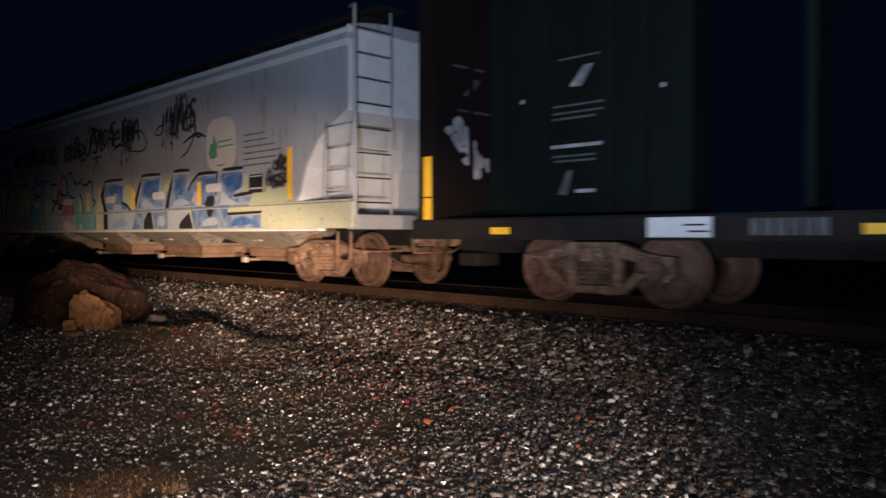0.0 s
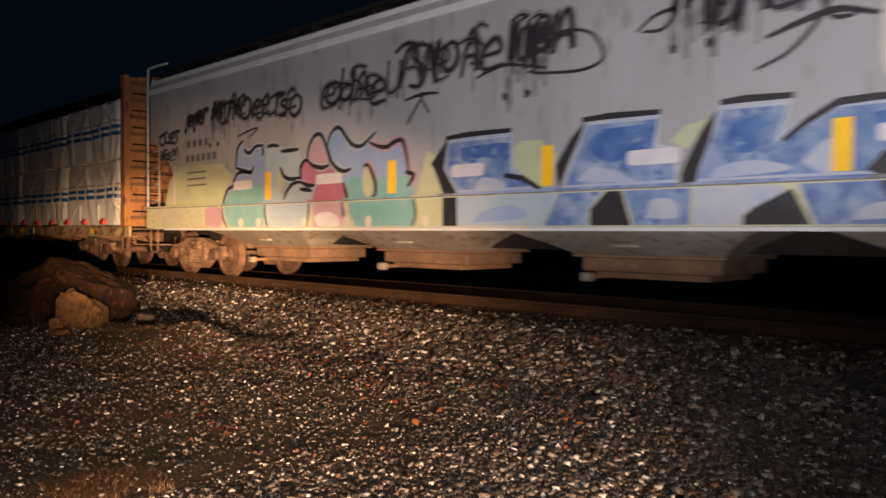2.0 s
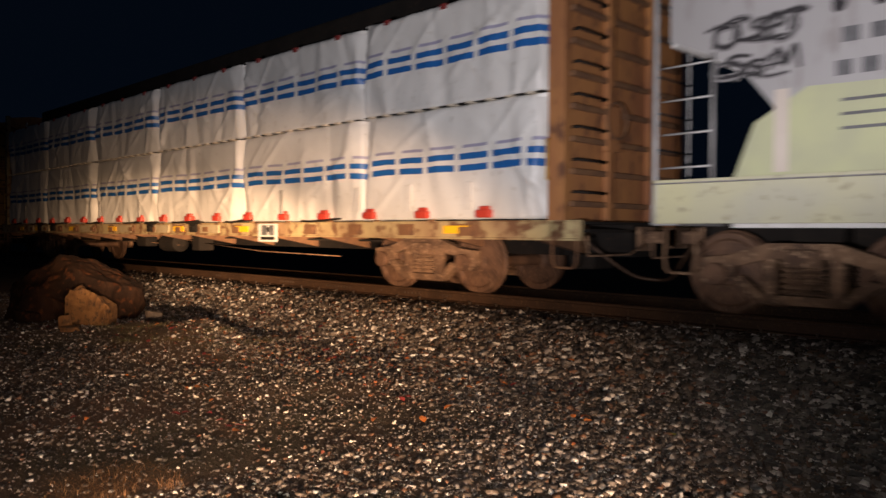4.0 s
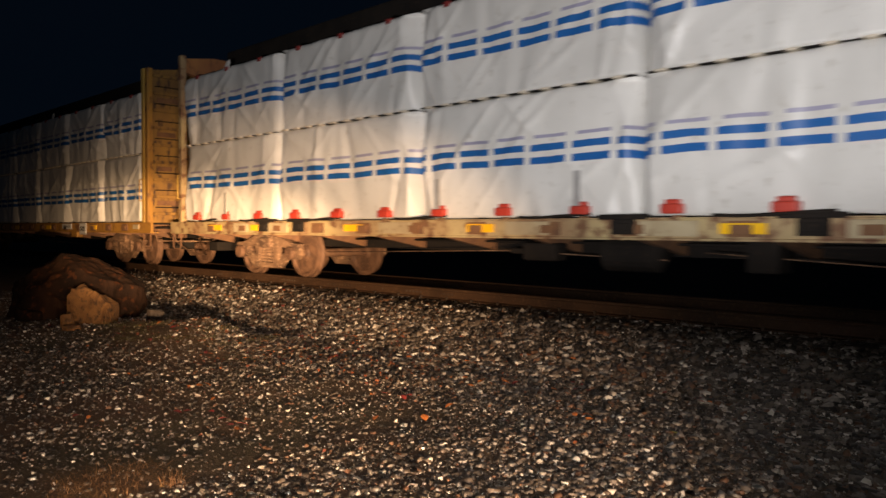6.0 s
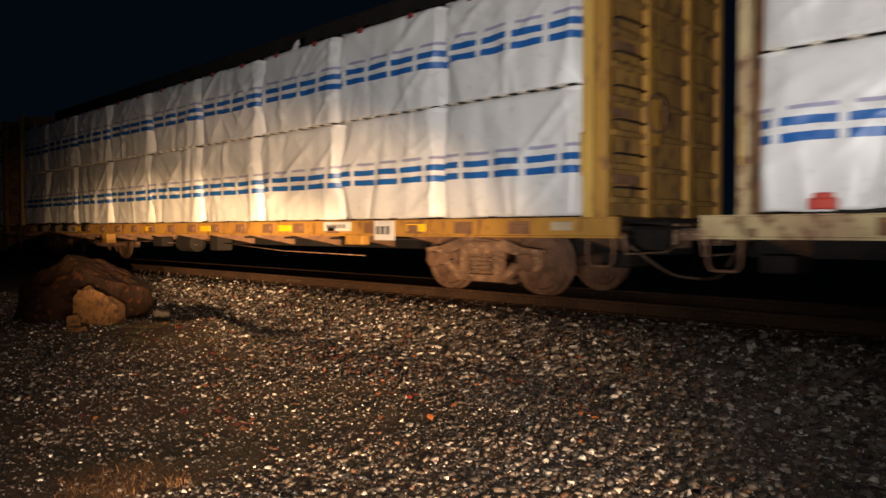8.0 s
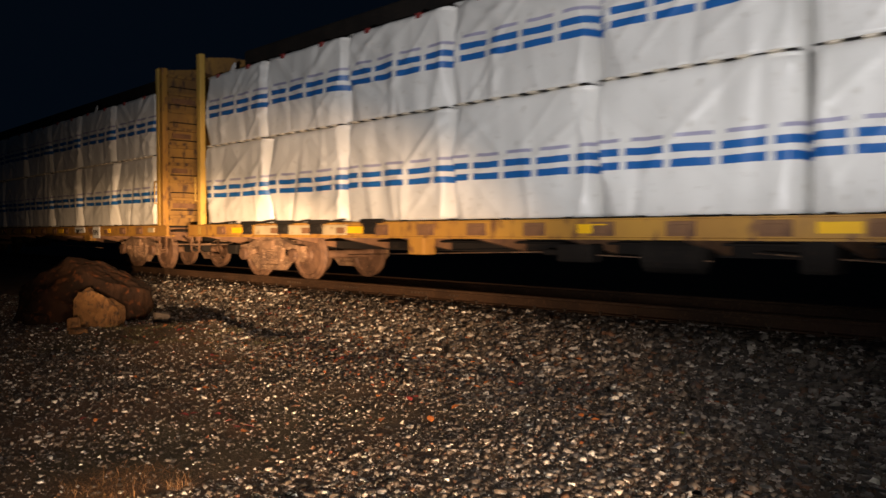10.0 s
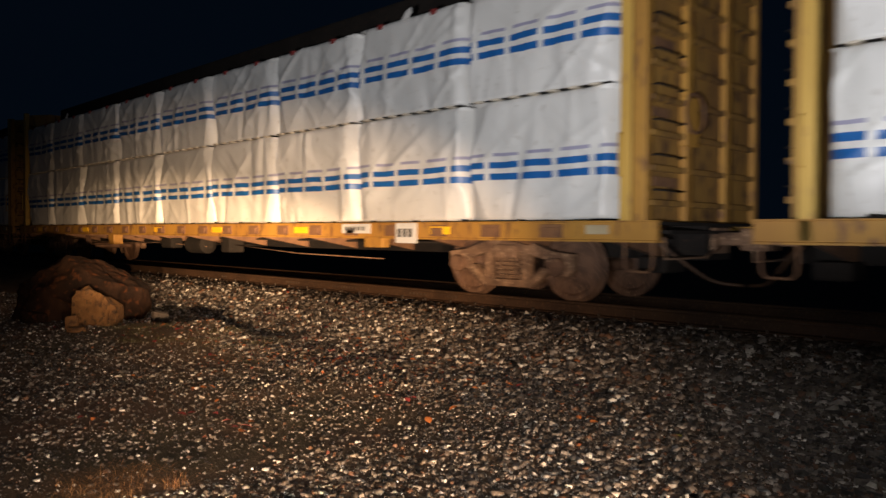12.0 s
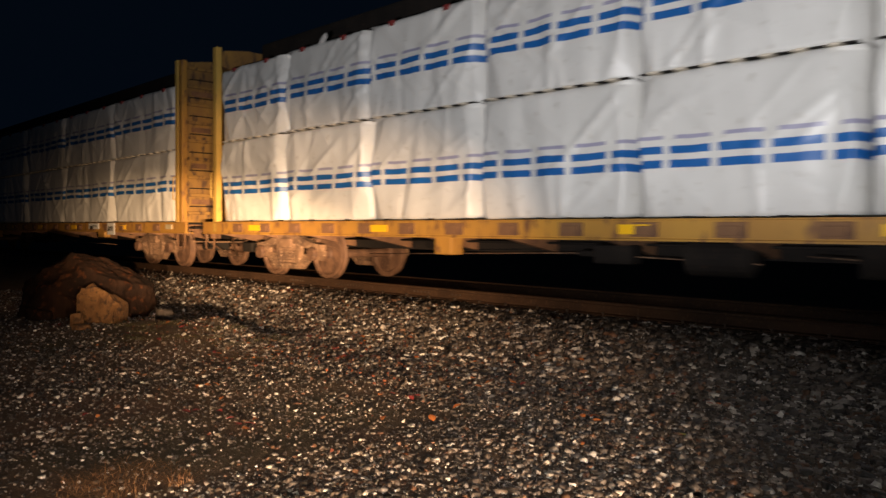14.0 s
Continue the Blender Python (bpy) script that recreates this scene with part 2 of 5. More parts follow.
WRAPS = {(9, 0): wrap_cloth("striped_lumber_wrap_short", 0.56, 0.1, -0.055), (9, 1): wrap_cloth("striped_lumber_wrap_short", 0.56, 0.32, -0.02),
         (6, 0): wrap_cloth("striped_lumber_wrap_long", 0.62, 0.0, 0.09), (6, 1): wrap_cloth("striped_lumber_wrap_long", 0.62, 0.25, 0.0)}

# ---------------------------------------------------------------- mesh helpers


def part(name, bm, material, parent=None, label="", smooth=False):
    me = bpy.data.meshes.new(name)
    bmesh.ops.recalc_face_normals(bm, faces=bm.faces)
    bm.to_mesh(me)
    bm.free()
    me.materials.append(M[material] if isinstance(material, str) else material)
    if smooth:
        me.shade_smooth()
    o = new(name, me)
    o.parent = parent
    return tagged(o, label)


def again(o, x=0.0, y=0.0, z=0.0, rz=0.0, parent=None):
    """One more piece on the same mesh."""
    c = o.copy()
    scene.collection.objects.link(c)
    c.parent = parent or o.parent
    c.matrix_basis = pose(x, y, z, 0, 0, rz)
    return c


def block(bm, x0, x1, y0, y1, z0, z1, bevel=0.0):
    r = bmesh.ops.create_cube(bm, size=1)
    for v in r["verts"]:
        v.co = ((x0 + x1) / 2 + v.co.x * (x1 - x0), (y0 + y1) / 2 + v.co.y * (y1 - y0), (z0 + z1) / 2 + v.co.z * (z1 - z0))
    if bevel:
        edges = {e for v in r["verts"] for e in v.link_edges}
        bmesh.ops.bevel(bm, geom=list(edges), offset=bevel, segments=2, affect="EDGES", profile=0.5)


def boxes(*rows, bevel=0.0):
    bm = bmesh.new()
    for r in rows:
        block(bm, *r, bevel=bevel)
    return bm


def slab(points, y0, y1):
    """An outline in the car's x and z, given thickness from y0 to y1."""
    bm = bmesh.new()
    a = [bm.verts.new((x, y0, z)) for x, z in points]
    b = [bm.verts.new((x, y1, z)) for x, z in points]
    bm.faces.new(a)
    bm.faces.new(b[::-1])
    for i in range(len(a)):
        j = (i + 1) % len(a)
        bm.faces.new((a[i], b[i], b[j], a[j]))
    return bm


def lathe(bm, profile, segments=32, axis_y=True):
    """Turns a profile of (radius, along) round the y axis."""
    rings = []
    for r, y in profile:
        rings.append([bm.verts.new((r * math.cos(2 * math.pi * k / segments), y, r * math.sin(2 * math.pi * k / segments))) for k in range(segments)])
    for p, q in zip(rings, rings[1:]):
        for k in range(segments):
            bm.faces.new((p[k], p[(k + 1) % segments], q[(k + 1) % segments], q[k]))
    bm.faces.new(rings[0])
    bm.faces.new(rings[-1][::-1])


def smooth_line(points, steps=6):
    """A rounded way through the points."""
    p = [Vector(q) for q in points]
    p = [2 * p[0] - p[1]] + p + [2 * p[-1] - p[-2]]
    out = []
    for i in range(1, len(p) - 2):
        for k in range(steps):
            t = k / steps
            out.append(0.5 * (2 * p[i] + (p[i + 1] - p[i - 1]) * t + (2 * p[i - 1] - 5 * p[i] + 4 * p[i + 1] - p[i + 2]) * t * t + (3 * p[i] - p[i - 1] - 3 * p[i + 1] + p[i + 2]) * t ** 3))
    return out + [p[-2]]


def tube(bm, points, radius, sides=6):
    """A round bar through 3D points."""
    pts = [Vector(p) for p in points]
    rings = []
    for i, p in enumerate(pts):
        d = (pts[min(i + 1, len(pts) - 1)] - pts[max(i - 1, 0)]).normalized()
        u = d.cross(Vector((0.31, 0.17, 0.93))).normalized()
        w = d.cross(u)
        rings.append([bm.verts.new(p + radius * (u * math.cos(2 * math.pi * k / sides) + w * math.sin(2 * math.pi * k / sides))) for k in range(sides)])
    for a, b in zip(rings, rings[1:]):
        for k in range(sides):
            bm.faces.new((a[k], a[(k + 1) % sides], b[(k + 1) % sides], b[k]))
    bm.faces.new(rings[0][::-1])
    bm.faces.new(rings[-1])


def bar(name, points, radius, material, parent, label=""):
    bm = bmesh.new()
    tube(bm, points, radius)
    return part(name, bm, material, parent, label, smooth=True)


# ---------------------------------------------------------------- ground
Y_C = 9.044        # middle of the track
MOUND = (-9.3, 4.55)


def height(x, y):
    """The ground: a yard of gravel that rises to the ballast shoulder, and a low mound beside the boulder."""
    s = np.clip((y - 5.6) / 2.1, 0, 1)
    z = -0.52 + 0.31 * s * s * (3 - 2 * s)
    s = np.clip((y - 10.3) / 1.8, 0, 1)
    z = z - 0.35 * s * s * (3 - 2 * s)
    z = z + 0.17 * np.exp(-((x - MOUND[0]) / 0.95) ** 2 - ((y - MOUND[1]) / 0.6) ** 2)
    z = z + 0.13 * np.exp(-((x + 9.55) / 0.5) ** 2 - ((y - 5.05) / 0.33) ** 2) + 0.08 * np.exp(-((x + 10.3) / 0.45) ** 2 - ((y - 4.35) / 0.3) ** 2)
    z = z - 0.07 * np.exp(-((x + 10.6) / 0.7) ** 2 - ((y - 5.35) / 0.3) ** 2)
    z = z + 0.05 * np.exp(-((x + 11.6) / 1.4) ** 2 - ((y - 4.0) / 0.9) ** 2)
    z = z - 0.06 * np.exp(-((x + 10.0) / 1.0) ** 2 - ((y - 5.55) / 0.35) ** 2)
    near = np.exp(-((x + 6) / 12) ** 2 - ((y - 4) / 6) ** 2)
    flat = np.clip((7.4 - y) / 1.0, 0, 1)
    return z + near * flat * (0.010 * np.sin(1.9 * x + 0.7 * y) * np.cos(1.3 * y - 0.6 * x) + 0.004 * np.sin(5.1 * x - 3.3 * y) + 0.003 * np.sin(8.7 * y + 4.1 * x))


def mesh_from(name, verts, faces, material, smooth=False):
    me = bpy.data.meshes.new(name)
    verts, faces = np.asarray(verts, np.float32), np.asarray(faces, np.int32)
    k = faces.shape[1]
    me.vertices.add(len(verts))
    me.vertices.foreach_set("co", verts.ravel())
    me.loops.add(faces.size)
    me.loops.foreach_set("vertex_index", faces.ravel())
    me.polygons.add(len(faces))
    me.polygons.foreach_set("loop_start", np.arange(0, faces.size, k, dtype=np.int32))
    me.update(calc_edges=True)
    me.validate()
    me.materials.append(M[material] if isinstance(material, str) else material)
    if smooth:
        me.shade_smooth()
    return new(name, me)


def grid_faces(nx, ny):
    i, j = np.meshgrid(np.arange(nx - 1), np.arange(ny - 1), indexing="ij")
    a = (i * ny + j).ravel()
    return np.stack([a, a + ny, a + ny + 1, a + 1], 1)


gx = np.concatenate([np.linspace(-400, -40, 14)[:-1], np.linspace(-40, -17, 24)[:-1], np.linspace(-17, 3, 300)[:-1], np.linspace(3, 40, 20)[:-1], np.linspace(40, 400, 10)])
gy = np.concatenate([np.linspace(-400, -20, 10)[:-1], np.linspace(-20, 0.5, 20)[:-1], np.linspace(0.5, 8, 150)[:-1], np.linspace(8, 14, 24)[:-1], np.linspace(14, 400, 16)])
X, Y = np.meshgrid(gx, gy, indexing="ij")
tagged(mesh_from("ground", np.stack([X, Y, height(X, Y)], -1).reshape(-1, 3), grid_faces(len(gx), len(gy)), "soil", True),
       "dark damp gravelly earth beside the railway track", "ground", kind="structure")


def gravel():
    """Loose crushed stones, thousands, as one sheet of stuff."""
    rng = np.random.default_rng(5)
    chip = np.array([(-1, -1, -1), (1, -1, -1), (1, 1, -1), (-1, 1, -1), (-1, -1, 1), (1, -1, 1), (1, 1, 1), (-1, 1, 1)]) * 0.72
    tri = np.array([(4, 5, 6), (4, 6, 7), (0, 1, 5), (0, 5, 4), (1, 2, 6), (1, 6, 5), (2, 3, 7), (2, 7, 6), (3, 0, 4), (3, 4, 7)])
    n = 520000
    x, y = rng.uniform(-19, 2.0, n), rng.uniform(0.6, 8.28, n)
    a = np.arctan2(y, -x)
    d = np.hypot(x, y)
    keep = (a > 0.10) & (a < 1.50) & (d > 1.0)
    # densest close by and on the ballast; thinner on the trodden earth to the west
    w = np.where(y > 5.6 + 0.15 * np.sin(x), 1.0, 0.85) * np.clip(7.5 / d, 0.28, 1.0)
    patch = 0.5 + 0.5 * np.sin(0.9 * x + 1.7) * np.sin(1.3 * y + 0.4 * x)
    w = w * (0.6 + 0.4 * np.clip(0.5 + 1.2 * np.sin(2.3 * x + 1.1 * y) * np.sin(1.9 * y - 0.8 * x + 1), 0, 1))
    w = np.where((x < -4.0) & (y < 4.4), w * (0.24 + 0.32 * patch), w)
    w = w * (1 - 0.72 * np.exp(-((x - MOUND[0]) / 1.15) ** 2 - ((y - MOUND[1] + 0.15) / 0.55) ** 2))
    keep &= rng.uniform(0, 1, n) < w * 0.78
    x, y = x[keep], y[keep]
    m = len(x)
    size = rng.lognormal(math.log(0.0113), 0.55, m).clip(0.004, 0.034) * np.clip(0.72 + 0.06 * (np.hypot(x, y) - 3), 0.72, 1.1)
    size = np.where(y > 6.0, size * 1.15, size) * np.clip(1.0 - 0.42 * np.clip((-x - 2.6) / 1.5, 0, 1) * np.clip((5.4 - y) / 1.2, 0, 1), 0.55, 1)
    v = chip[None] + rng.uniform(-0.55, 0.55, (m, 8, 3))
    v = v * np.stack([size * rng.uniform(0.8, 1.5, m), size * rng.uniform(0.8, 1.3, m), size * rng.uniform(0.45, 0.9, m)], 1)[:, None]
    for k in range(2):
        t = rng.uniform(0, 2 * math.pi, m) if k == 0 else rng.normal(0, 0.5, m)
        c, s = np.cos(t)[:, None], np.sin(t)[:, None]
        i, j = ((0, 1), (1, 2))[k]
        p, q = v[:, :, i].copy(), v[:, :, j].copy()
        v[:, :, i], v[:, :, j] = c * p - s * q, s * p + c * q
    v += np.stack([x, y, height(x, y) + size * 0.25], 1)[:, None]
    f = (np.arange(m)[:, None, None] * 8 + tri[None]).reshape(-1, 3)
    tagged(mesh_from("gravel", v.reshape(-1, 3), f, "stone"), "loose grey and rusty crushed stone ballast on the ground", "gravel", kind="stuff")


gravel()


def rail(y):
    prof = [(-0.07, -0.172), (-0.07, -0.160), (-0.012, -0.145), (-0.010, -0.045), (-0.036, -0.035), (-0.037, -0.010), (-0.028, 0.0)]
    prof = prof + [(-a, b) for a, b in prof[::-1]]
    xs = (-220.0, 120.0)
    v = [(x, y + a, b) for x in xs for a, b in prof]
    n = len(prof)
    bm = bmesh.new()
    vs = [bm.verts.new(p) for p in v]
    for k in range(n):
        bm.faces.new((vs[k], vs[(k + 1) % n], vs[n + (k + 1) % n], vs[n + k]))
    o = part("rail", bm, "rail")
    o.data.materials.append(M["railhead"])
    for f in o.data.polygons:
        if f.normal.z > 0.9 and f.center.z > -0.02:
            f.material_index = 1
    return tagged(o, "rusty steel running rail on wooden ties", "rail", "rails of the track", kind="structure")


near_rail = rail(Y_C - 0.7525)
# the mill's raised marks on its web, unreadable
for start, count in ((-15.3, 3), (-12.75, 6), (-11.24, 9), (-10.20, 1), (-9.72, 1), (-9.13, 5), (-8.26, 3)):
    for k in range(count):
        x = start + 0.085 * k
        part("raised_mark", boxes((x, x + 0.030, Y_C - 0.7525 - 0.018, Y_C - 0.7525 - 0.008, -0.100, -0.072)), "railhead", near_rail)
rail(Y_C + 0.7525)


def ties():
    first = new("railway_tie")
    tagged(first, "dark weathered wooden railway tie in ballast", "railway tie", "ties under the rails")
    part("timber", boxes((-0.115, 0.115, -1.28, 1.28, -0.35, -0.176), bevel=0.012), "tie", first)
    plate = part("tie_plate", boxes((-0.09, 0.09, -0.90, -0.60, -0.176, -0.168)), "rail", first)
    again(plate, 0, 1.5)
    spike = part("spike", boxes((-0.012, 0.012, -0.012, 0.012, -0.2, -0.135), (-0.018, 0.018, -0.02, 0.014, -0.14, -0.128)), "railhead", first)
    spike.matrix_basis = pose(0.05, -0.845, 0)
    again(spike, -0.05, 0.845)
    for k in range(96):
        x = -46.0 + 0.54 * k
        m = pose(x + random.uniform(-0.02, 0.02), Y_C + random.uniform(-0.04, 0.04), 0, 0, 0, random.uniform(-1, 1))
        if k == 0:
            first.matrix_basis = m
        else:
            copy_thing(first, m)


ties()


def shard(name, at, size, turn, seed, material, label):
    """An angular broken stone."""
    rng = random.Random(seed)
    bm = bmesh.new()
    for k in range(16):
        a = 6.283 * (k % 8) / 8 + rng.uniform(-0.3, 0.3)
        z = -1 if k < 8 else rng.uniform(0.55, 1.0)
        r = rng.uniform(0.8, 1.0) if k < 8 else rng.uniform(0.55, 0.9)
        bm.verts.new((size[0] * r * math.cos(a), size[1] * r * math.sin(a), size[2] * z))
    hull = bmesh.ops.convex_hull(bm, input=bm.verts)
    bmesh.ops.delete(bm, geom=[g for g in hull["geom_interior"] if isinstance(g, bmesh.types.BMVert)], context="VERTS")
    bmesh.ops.bevel(bm, geom=bm.edges[:], offset=min(size) * 0.08, segments=1, affect="EDGES")
    o = part(name, bm, material)
    o.matrix_basis = pose(*at, 0, 0, turn)
    return tagged(o, label, "rock")


# local x runs across the line of sight, y away from it
def boulder():
    """A weathered block with a long sloping back, a hollow broken out of its front and a rusty knob beside the hollow."""
    bm = bmesh.new()
    bmesh.ops.create_icosphere(bm, subdivisions=6, radius=1)
    planes = [(Vector(n).normalized(), d) for n, d in (((0.50, -0.05, 0.86), 0.70), ((-0.62, -0.10, 0.78), 0.80), ((0.05, -1.0, 0.22), 0.74), ((0.92, -0.38, 0.10), 0.90), ((-0.80, -0.58, 0.15), 0.84), ((0.0, 0.3, 0.95), 0.80), ((-0.2, -0.75, 0.62), 0.78))]
    for v in bm.verts:
        for n, d in planes:
            over = v.co.dot(n) - d
            if over > 0:
                v.co -= n * over * 0.9
        q = v.co * 1.4 + Vector((4.0, 0, 0))
        v.co += v.co.normalized() * (0.10 * noise.noise(q) + 0.075 * noise.noise(q * 2.3) + 0.032 * noise.noise(q * 6) + 0.013 * noise.noise(q * 15))
        x, y, z = v.co
        if y < 0.1:
            slope = 0.12 - 0.42 * (x - 0.0)
            inside = max(0.0, min(1.0, (x + 0.16) / 0.10)) * max(0.0, min(1.0, (0.62 - x) / 0.12)) * max(0.0, min(1.0, (slope - z) / 0.07))
            v.co.y += 0.20 * inside
            knob = math.exp(-((x - 0.80) / 0.24) ** 2 - ((z + 0.12) / 0.26) ** 2)
            v.co.y -= 0.16 * knob
        v.co = Vector((v.co.x * 1.02, v.co.y * 0.76, v.co.z * 0.84))
    o = part("boulder", bm, "boulder", smooth=True)
    o.matrix_basis = pose(-12.70, 4.40, -0.24, 0, 0, 45)
    tagged(o, "big weathered brown boulder on the gravel by the track", "rock")


boulder()
def tan_rock():
    """The broken face under the boulder's overhang: a low wedge with a sloping crown."""
    bm = bmesh.new()
    for x, y, z in ((-0.44, -0.20, -0.32), (0.36, -0.22, -0.32), (0.44, -0.10, -0.20), (-0.42, -0.15, 0.10), (-0.34, -0.08, 0.26), (-0.10, -0.06, 0.27), (0.14, -0.08, 0.16), (0.40, -0.08, 0.02), (-0.42, 0.2, -0.3), (0.44, 0.2, -0.3), (-0.3, 0.2, 0.28), (0.38, 0.2, 0.0)):
        bm.verts.new((x, y, z))
    bmesh.ops.convex_hull(bm, input=bm.verts)
    bmesh.ops.subdivide_edges(bm, edges=bm.edges[:], cuts=4, use_grid_fill=True)
    for v in bm.verts:
        v.co += 0.060 * noise.noise_vector(v.co * 4) + 0.030 * noise.noise_vector(v.co * 11)
    o = part("tan_rock", bm, "tan_rock")
    o.matrix_basis = pose(-11.43, 4.20, -0.22, 0, 0, 45) @ Matrix.Diagonal((0.72, 1, 1, 1))
    tagged(o, "angular tan rock leaning on the brown boulder", "rock")


tan_rock()
shard("tan_stone", (-11.16, 3.75, -0.40), (0.13, 0.10, 0.12), 40, 17, "tan_rock", "small angular tan stone beside the boulder")
shard("flat_stone", (-10.85, 3.70, -0.46), (0.17, 0.10, 0.05), 30, 23, "tan_rock", "small flat tan stone on the gravel")
shard("grey_stone", (-10.95, 4.92, -0.41), (0.17, 0.13, 0.14), 60, 29, "grey_rock", "fist-sized grey stone beside the boulder")
shard("dark_stone", (-12.6, 3.72, -0.46), (0.32, 0.22, 0.16), 20, 31, "boulder", "dark brown stone half sunk by the boulder")


def grass(at, spread, blades, tall, seed, material="grass", label="tuft of dry straw-brown grass on the gravel"):
    rng = random.Random(seed)
    bm = bmesh.new()
    for _ in range(blades):
        a, r = rng.uniform(0, 6.283), spread * rng.random() ** 0.6
        x, y = r * math.cos(a) * 1.4, r * math.sin(a)
        h, lean, way = tall * rng.uniform(0.3, 1.0), rng.uniform(0.02, 0.17), rng.uniform(0, 6.283)
        dx, dy, w = math.cos(way), math.sin(way), rng.uniform(0.0012, 0.0024)
        old = None
        for k in range(4):
            t = k / 3
            c = Vector((x + dx * lean * t * t * 1.4, y + dy * lean * t * t * 1.4, h * t * (1 - 0.25 * t)))
            s = Vector((-dy, dx, 0)) * w * (1 - 0.8 * t)
            cur = (bm.verts.new(c - s), bm.verts.new(c + s))
            if old:
                bm.faces.new((old[0], old[1], cur[1], cur[0]))
            old = cur
    o = part("dry_grass_tuft" if material == "grass" else "moss_tuft", bm, material)
    o.matrix_basis = pose(at[0], at[1], float(height(np.array(at[0]), np.array(at[1]))) - 0.01, 0, 0, 45)
    tagged(o, label, "grass tuft", "grass tufts")


grass((-4.30, 1.62), 0.20, 300, 0.11, 1)
grass((-4.12, 1.50), 0.17, 200, 0.09, 2)
grass((-4.45, 1.85), 0.16, 120, 0.07, 6)
grass((-4.01, 1.90), 0.06, 90, 0.14, 3)
grass((-5.54, 1.72), 0.12, 60, 0.06, 4)
grass((-6.4, 2.9), 0.16, 50, 0.05, 5)
for k, (x, y) in enumerate(((-9.5, 4.2), (-9.0, 4.7), (-9.9, 4.4), (-8.4, 4.6), (-9.2, 4.0), (-8.8, 4.3), (-7.8, 4.9), (-10.2, 4.9), (-8.5, 5.0), (-9.6, 4.6), (-7.4, 4.5), (-10.3, 4.2))):
    grass((x, y), 0.30, 420, 0.050, 20 + k, "moss", "low olive-green moss and weeds on the gravel mound")


def leaf(at, material, size, label, seed):
    rng = random.Random(seed)
    bm = bmesh.new()
    mid = [bm.verts.new((t - 0.5, 0, 0.06 * math.sin(3.1 * t))) for t in (0, 0.2, 0.45, 0.7, 1)]
    for s in (-1, 1):
        rim = [bm.verts.new((t - 0.5, s * w, 0.06 * math.sin(3.1 * t) + 0.10 * w * rng.uniform(0.5, 2))) for t, w in ((0.2, 0.22), (0.45, 0.30), (0.7, 0.20))]
        chain = [mid[0], *rim, mid[4]]
        for i in range(4):
            q = [mid[i], mid[i + 1], chain[i + 1], chain[i]]
            bm.faces.new([v for k, v in enumerate(q) if v not in q[:k]])
    bmesh.ops.scale(bm, vec=(size, size, size), verts=bm.verts)
    o = part("fallen_leaf", bm, material)
    o.matrix_basis = pose(at[0], at[1], float(height(np.array(at[0]), np.array(at[1]))) + 0.025, rng.uniform(-20, 20), rng.uniform(-20, 20), rng.uniform(0, 360))
    tagged(o, label, "leaf", "fallen leaves")


LEAVES = [(-2.55, 4.82, "y"), (-4.65, 5.02, "o"), (-3.28, 4.83, "o"), (-4.73, 4.33, "r"), (-7.16, 4.46, "o"), (-8.6, 4.45, "r"), (-7.5, 4.9, "o"), (-6.95, 3.71, "o"), (-4.88, 2.83, "r"), (-6.3, 3.3, "o"),
          (-6.9, 6.1, "r"), (-7.6, 6.0, "o"), (-8.2, 5.6, "r"), (-6.1, 5.6, "o"), (-5.0, 6.3, "o"), (-4.3, 3.6, "o"), (-9.8, 3.9, "r"), (-10.4, 3.8, "r"), (-8.0, 4.9, "y"), (-6.6, 4.9, "o"), (-7.2, 5.3, "r"), (-3.5, 3.1, "o")]
for k, (x, y, c) in enumerate(LEAVES):
    name, label = {"y": ("leaf_yellow", "yellow-green fallen leaf lying on the gravel"), "o": ("leaf_orange", "curled orange fallen leaf lying on the gravel"), "r": ("leaf_red", "dark red fallen leaf lying on the gravel")}[c]
    leaf((x, y), name, random.uniform(0.07, 0.12), label, k)
for k in range(34):
    x, y = random.uniform(-10.5, -3.5), random.uniform(2.6, 6.6)
    c = random.choice(("leaf_orange", "leaf_orange", "leaf_red"))
    leaf((x, y), c, random.uniform(0.05, 0.10), {"leaf_orange": "curled orange fallen leaf lying on the gravel", "leaf_red": "dark red fallen leaf lying on the gravel"}[c], 100 + k)

# drifts of dead leaves
drift = random.Random(77)
for x, y, count, red in ((-9.23, 4.47, 7, 0.6), (-7.43, 4.59, 7, 0.7), (-7.11, 4.73, 5, 0.3), (-10.18, 6.43, 6, 0.9), (-10.52, 6.82, 5, 0.6), (-4.79, 4.32, 4, 0.8), (-4.92, 2.82, 5, 0.6), (-5.56, 2.84, 3, 0.9), (-6.60, 5.08, 7, 0.5),
                         (-11.24, 3.46, 5, 1.0), (-11.6, 7.55, 6, 0.4), (-5.64, 2.09, 4, 0.5), (-3.33, 4.84, 5, 0.2), (-3.83, 5.51, 5, 0.8), (-2.97, 5.85, 4, 0.9), (-5.52, 5.84, 7, 0.2), (-4.67, 5.25, 6, 0.1), (-8.6, 6.3, 6, 0.6), (-7.4, 5.9, 6, 0.4), (-9.3, 6.9, 6, 0.7)):
    for k in range(count):
        c = "leaf_red" if drift.random() < red else "leaf_orange"
        leaf((x + drift.gauss(0, 0.13), y + drift.gauss(0, 0.11)), c, drift.uniform(0.045, 0.09), {"leaf_orange": "curled orange fallen leaf lying on the gravel", "leaf_red": "dark red fallen leaf lying on the gravel"}[c], drift.randrange(9999))



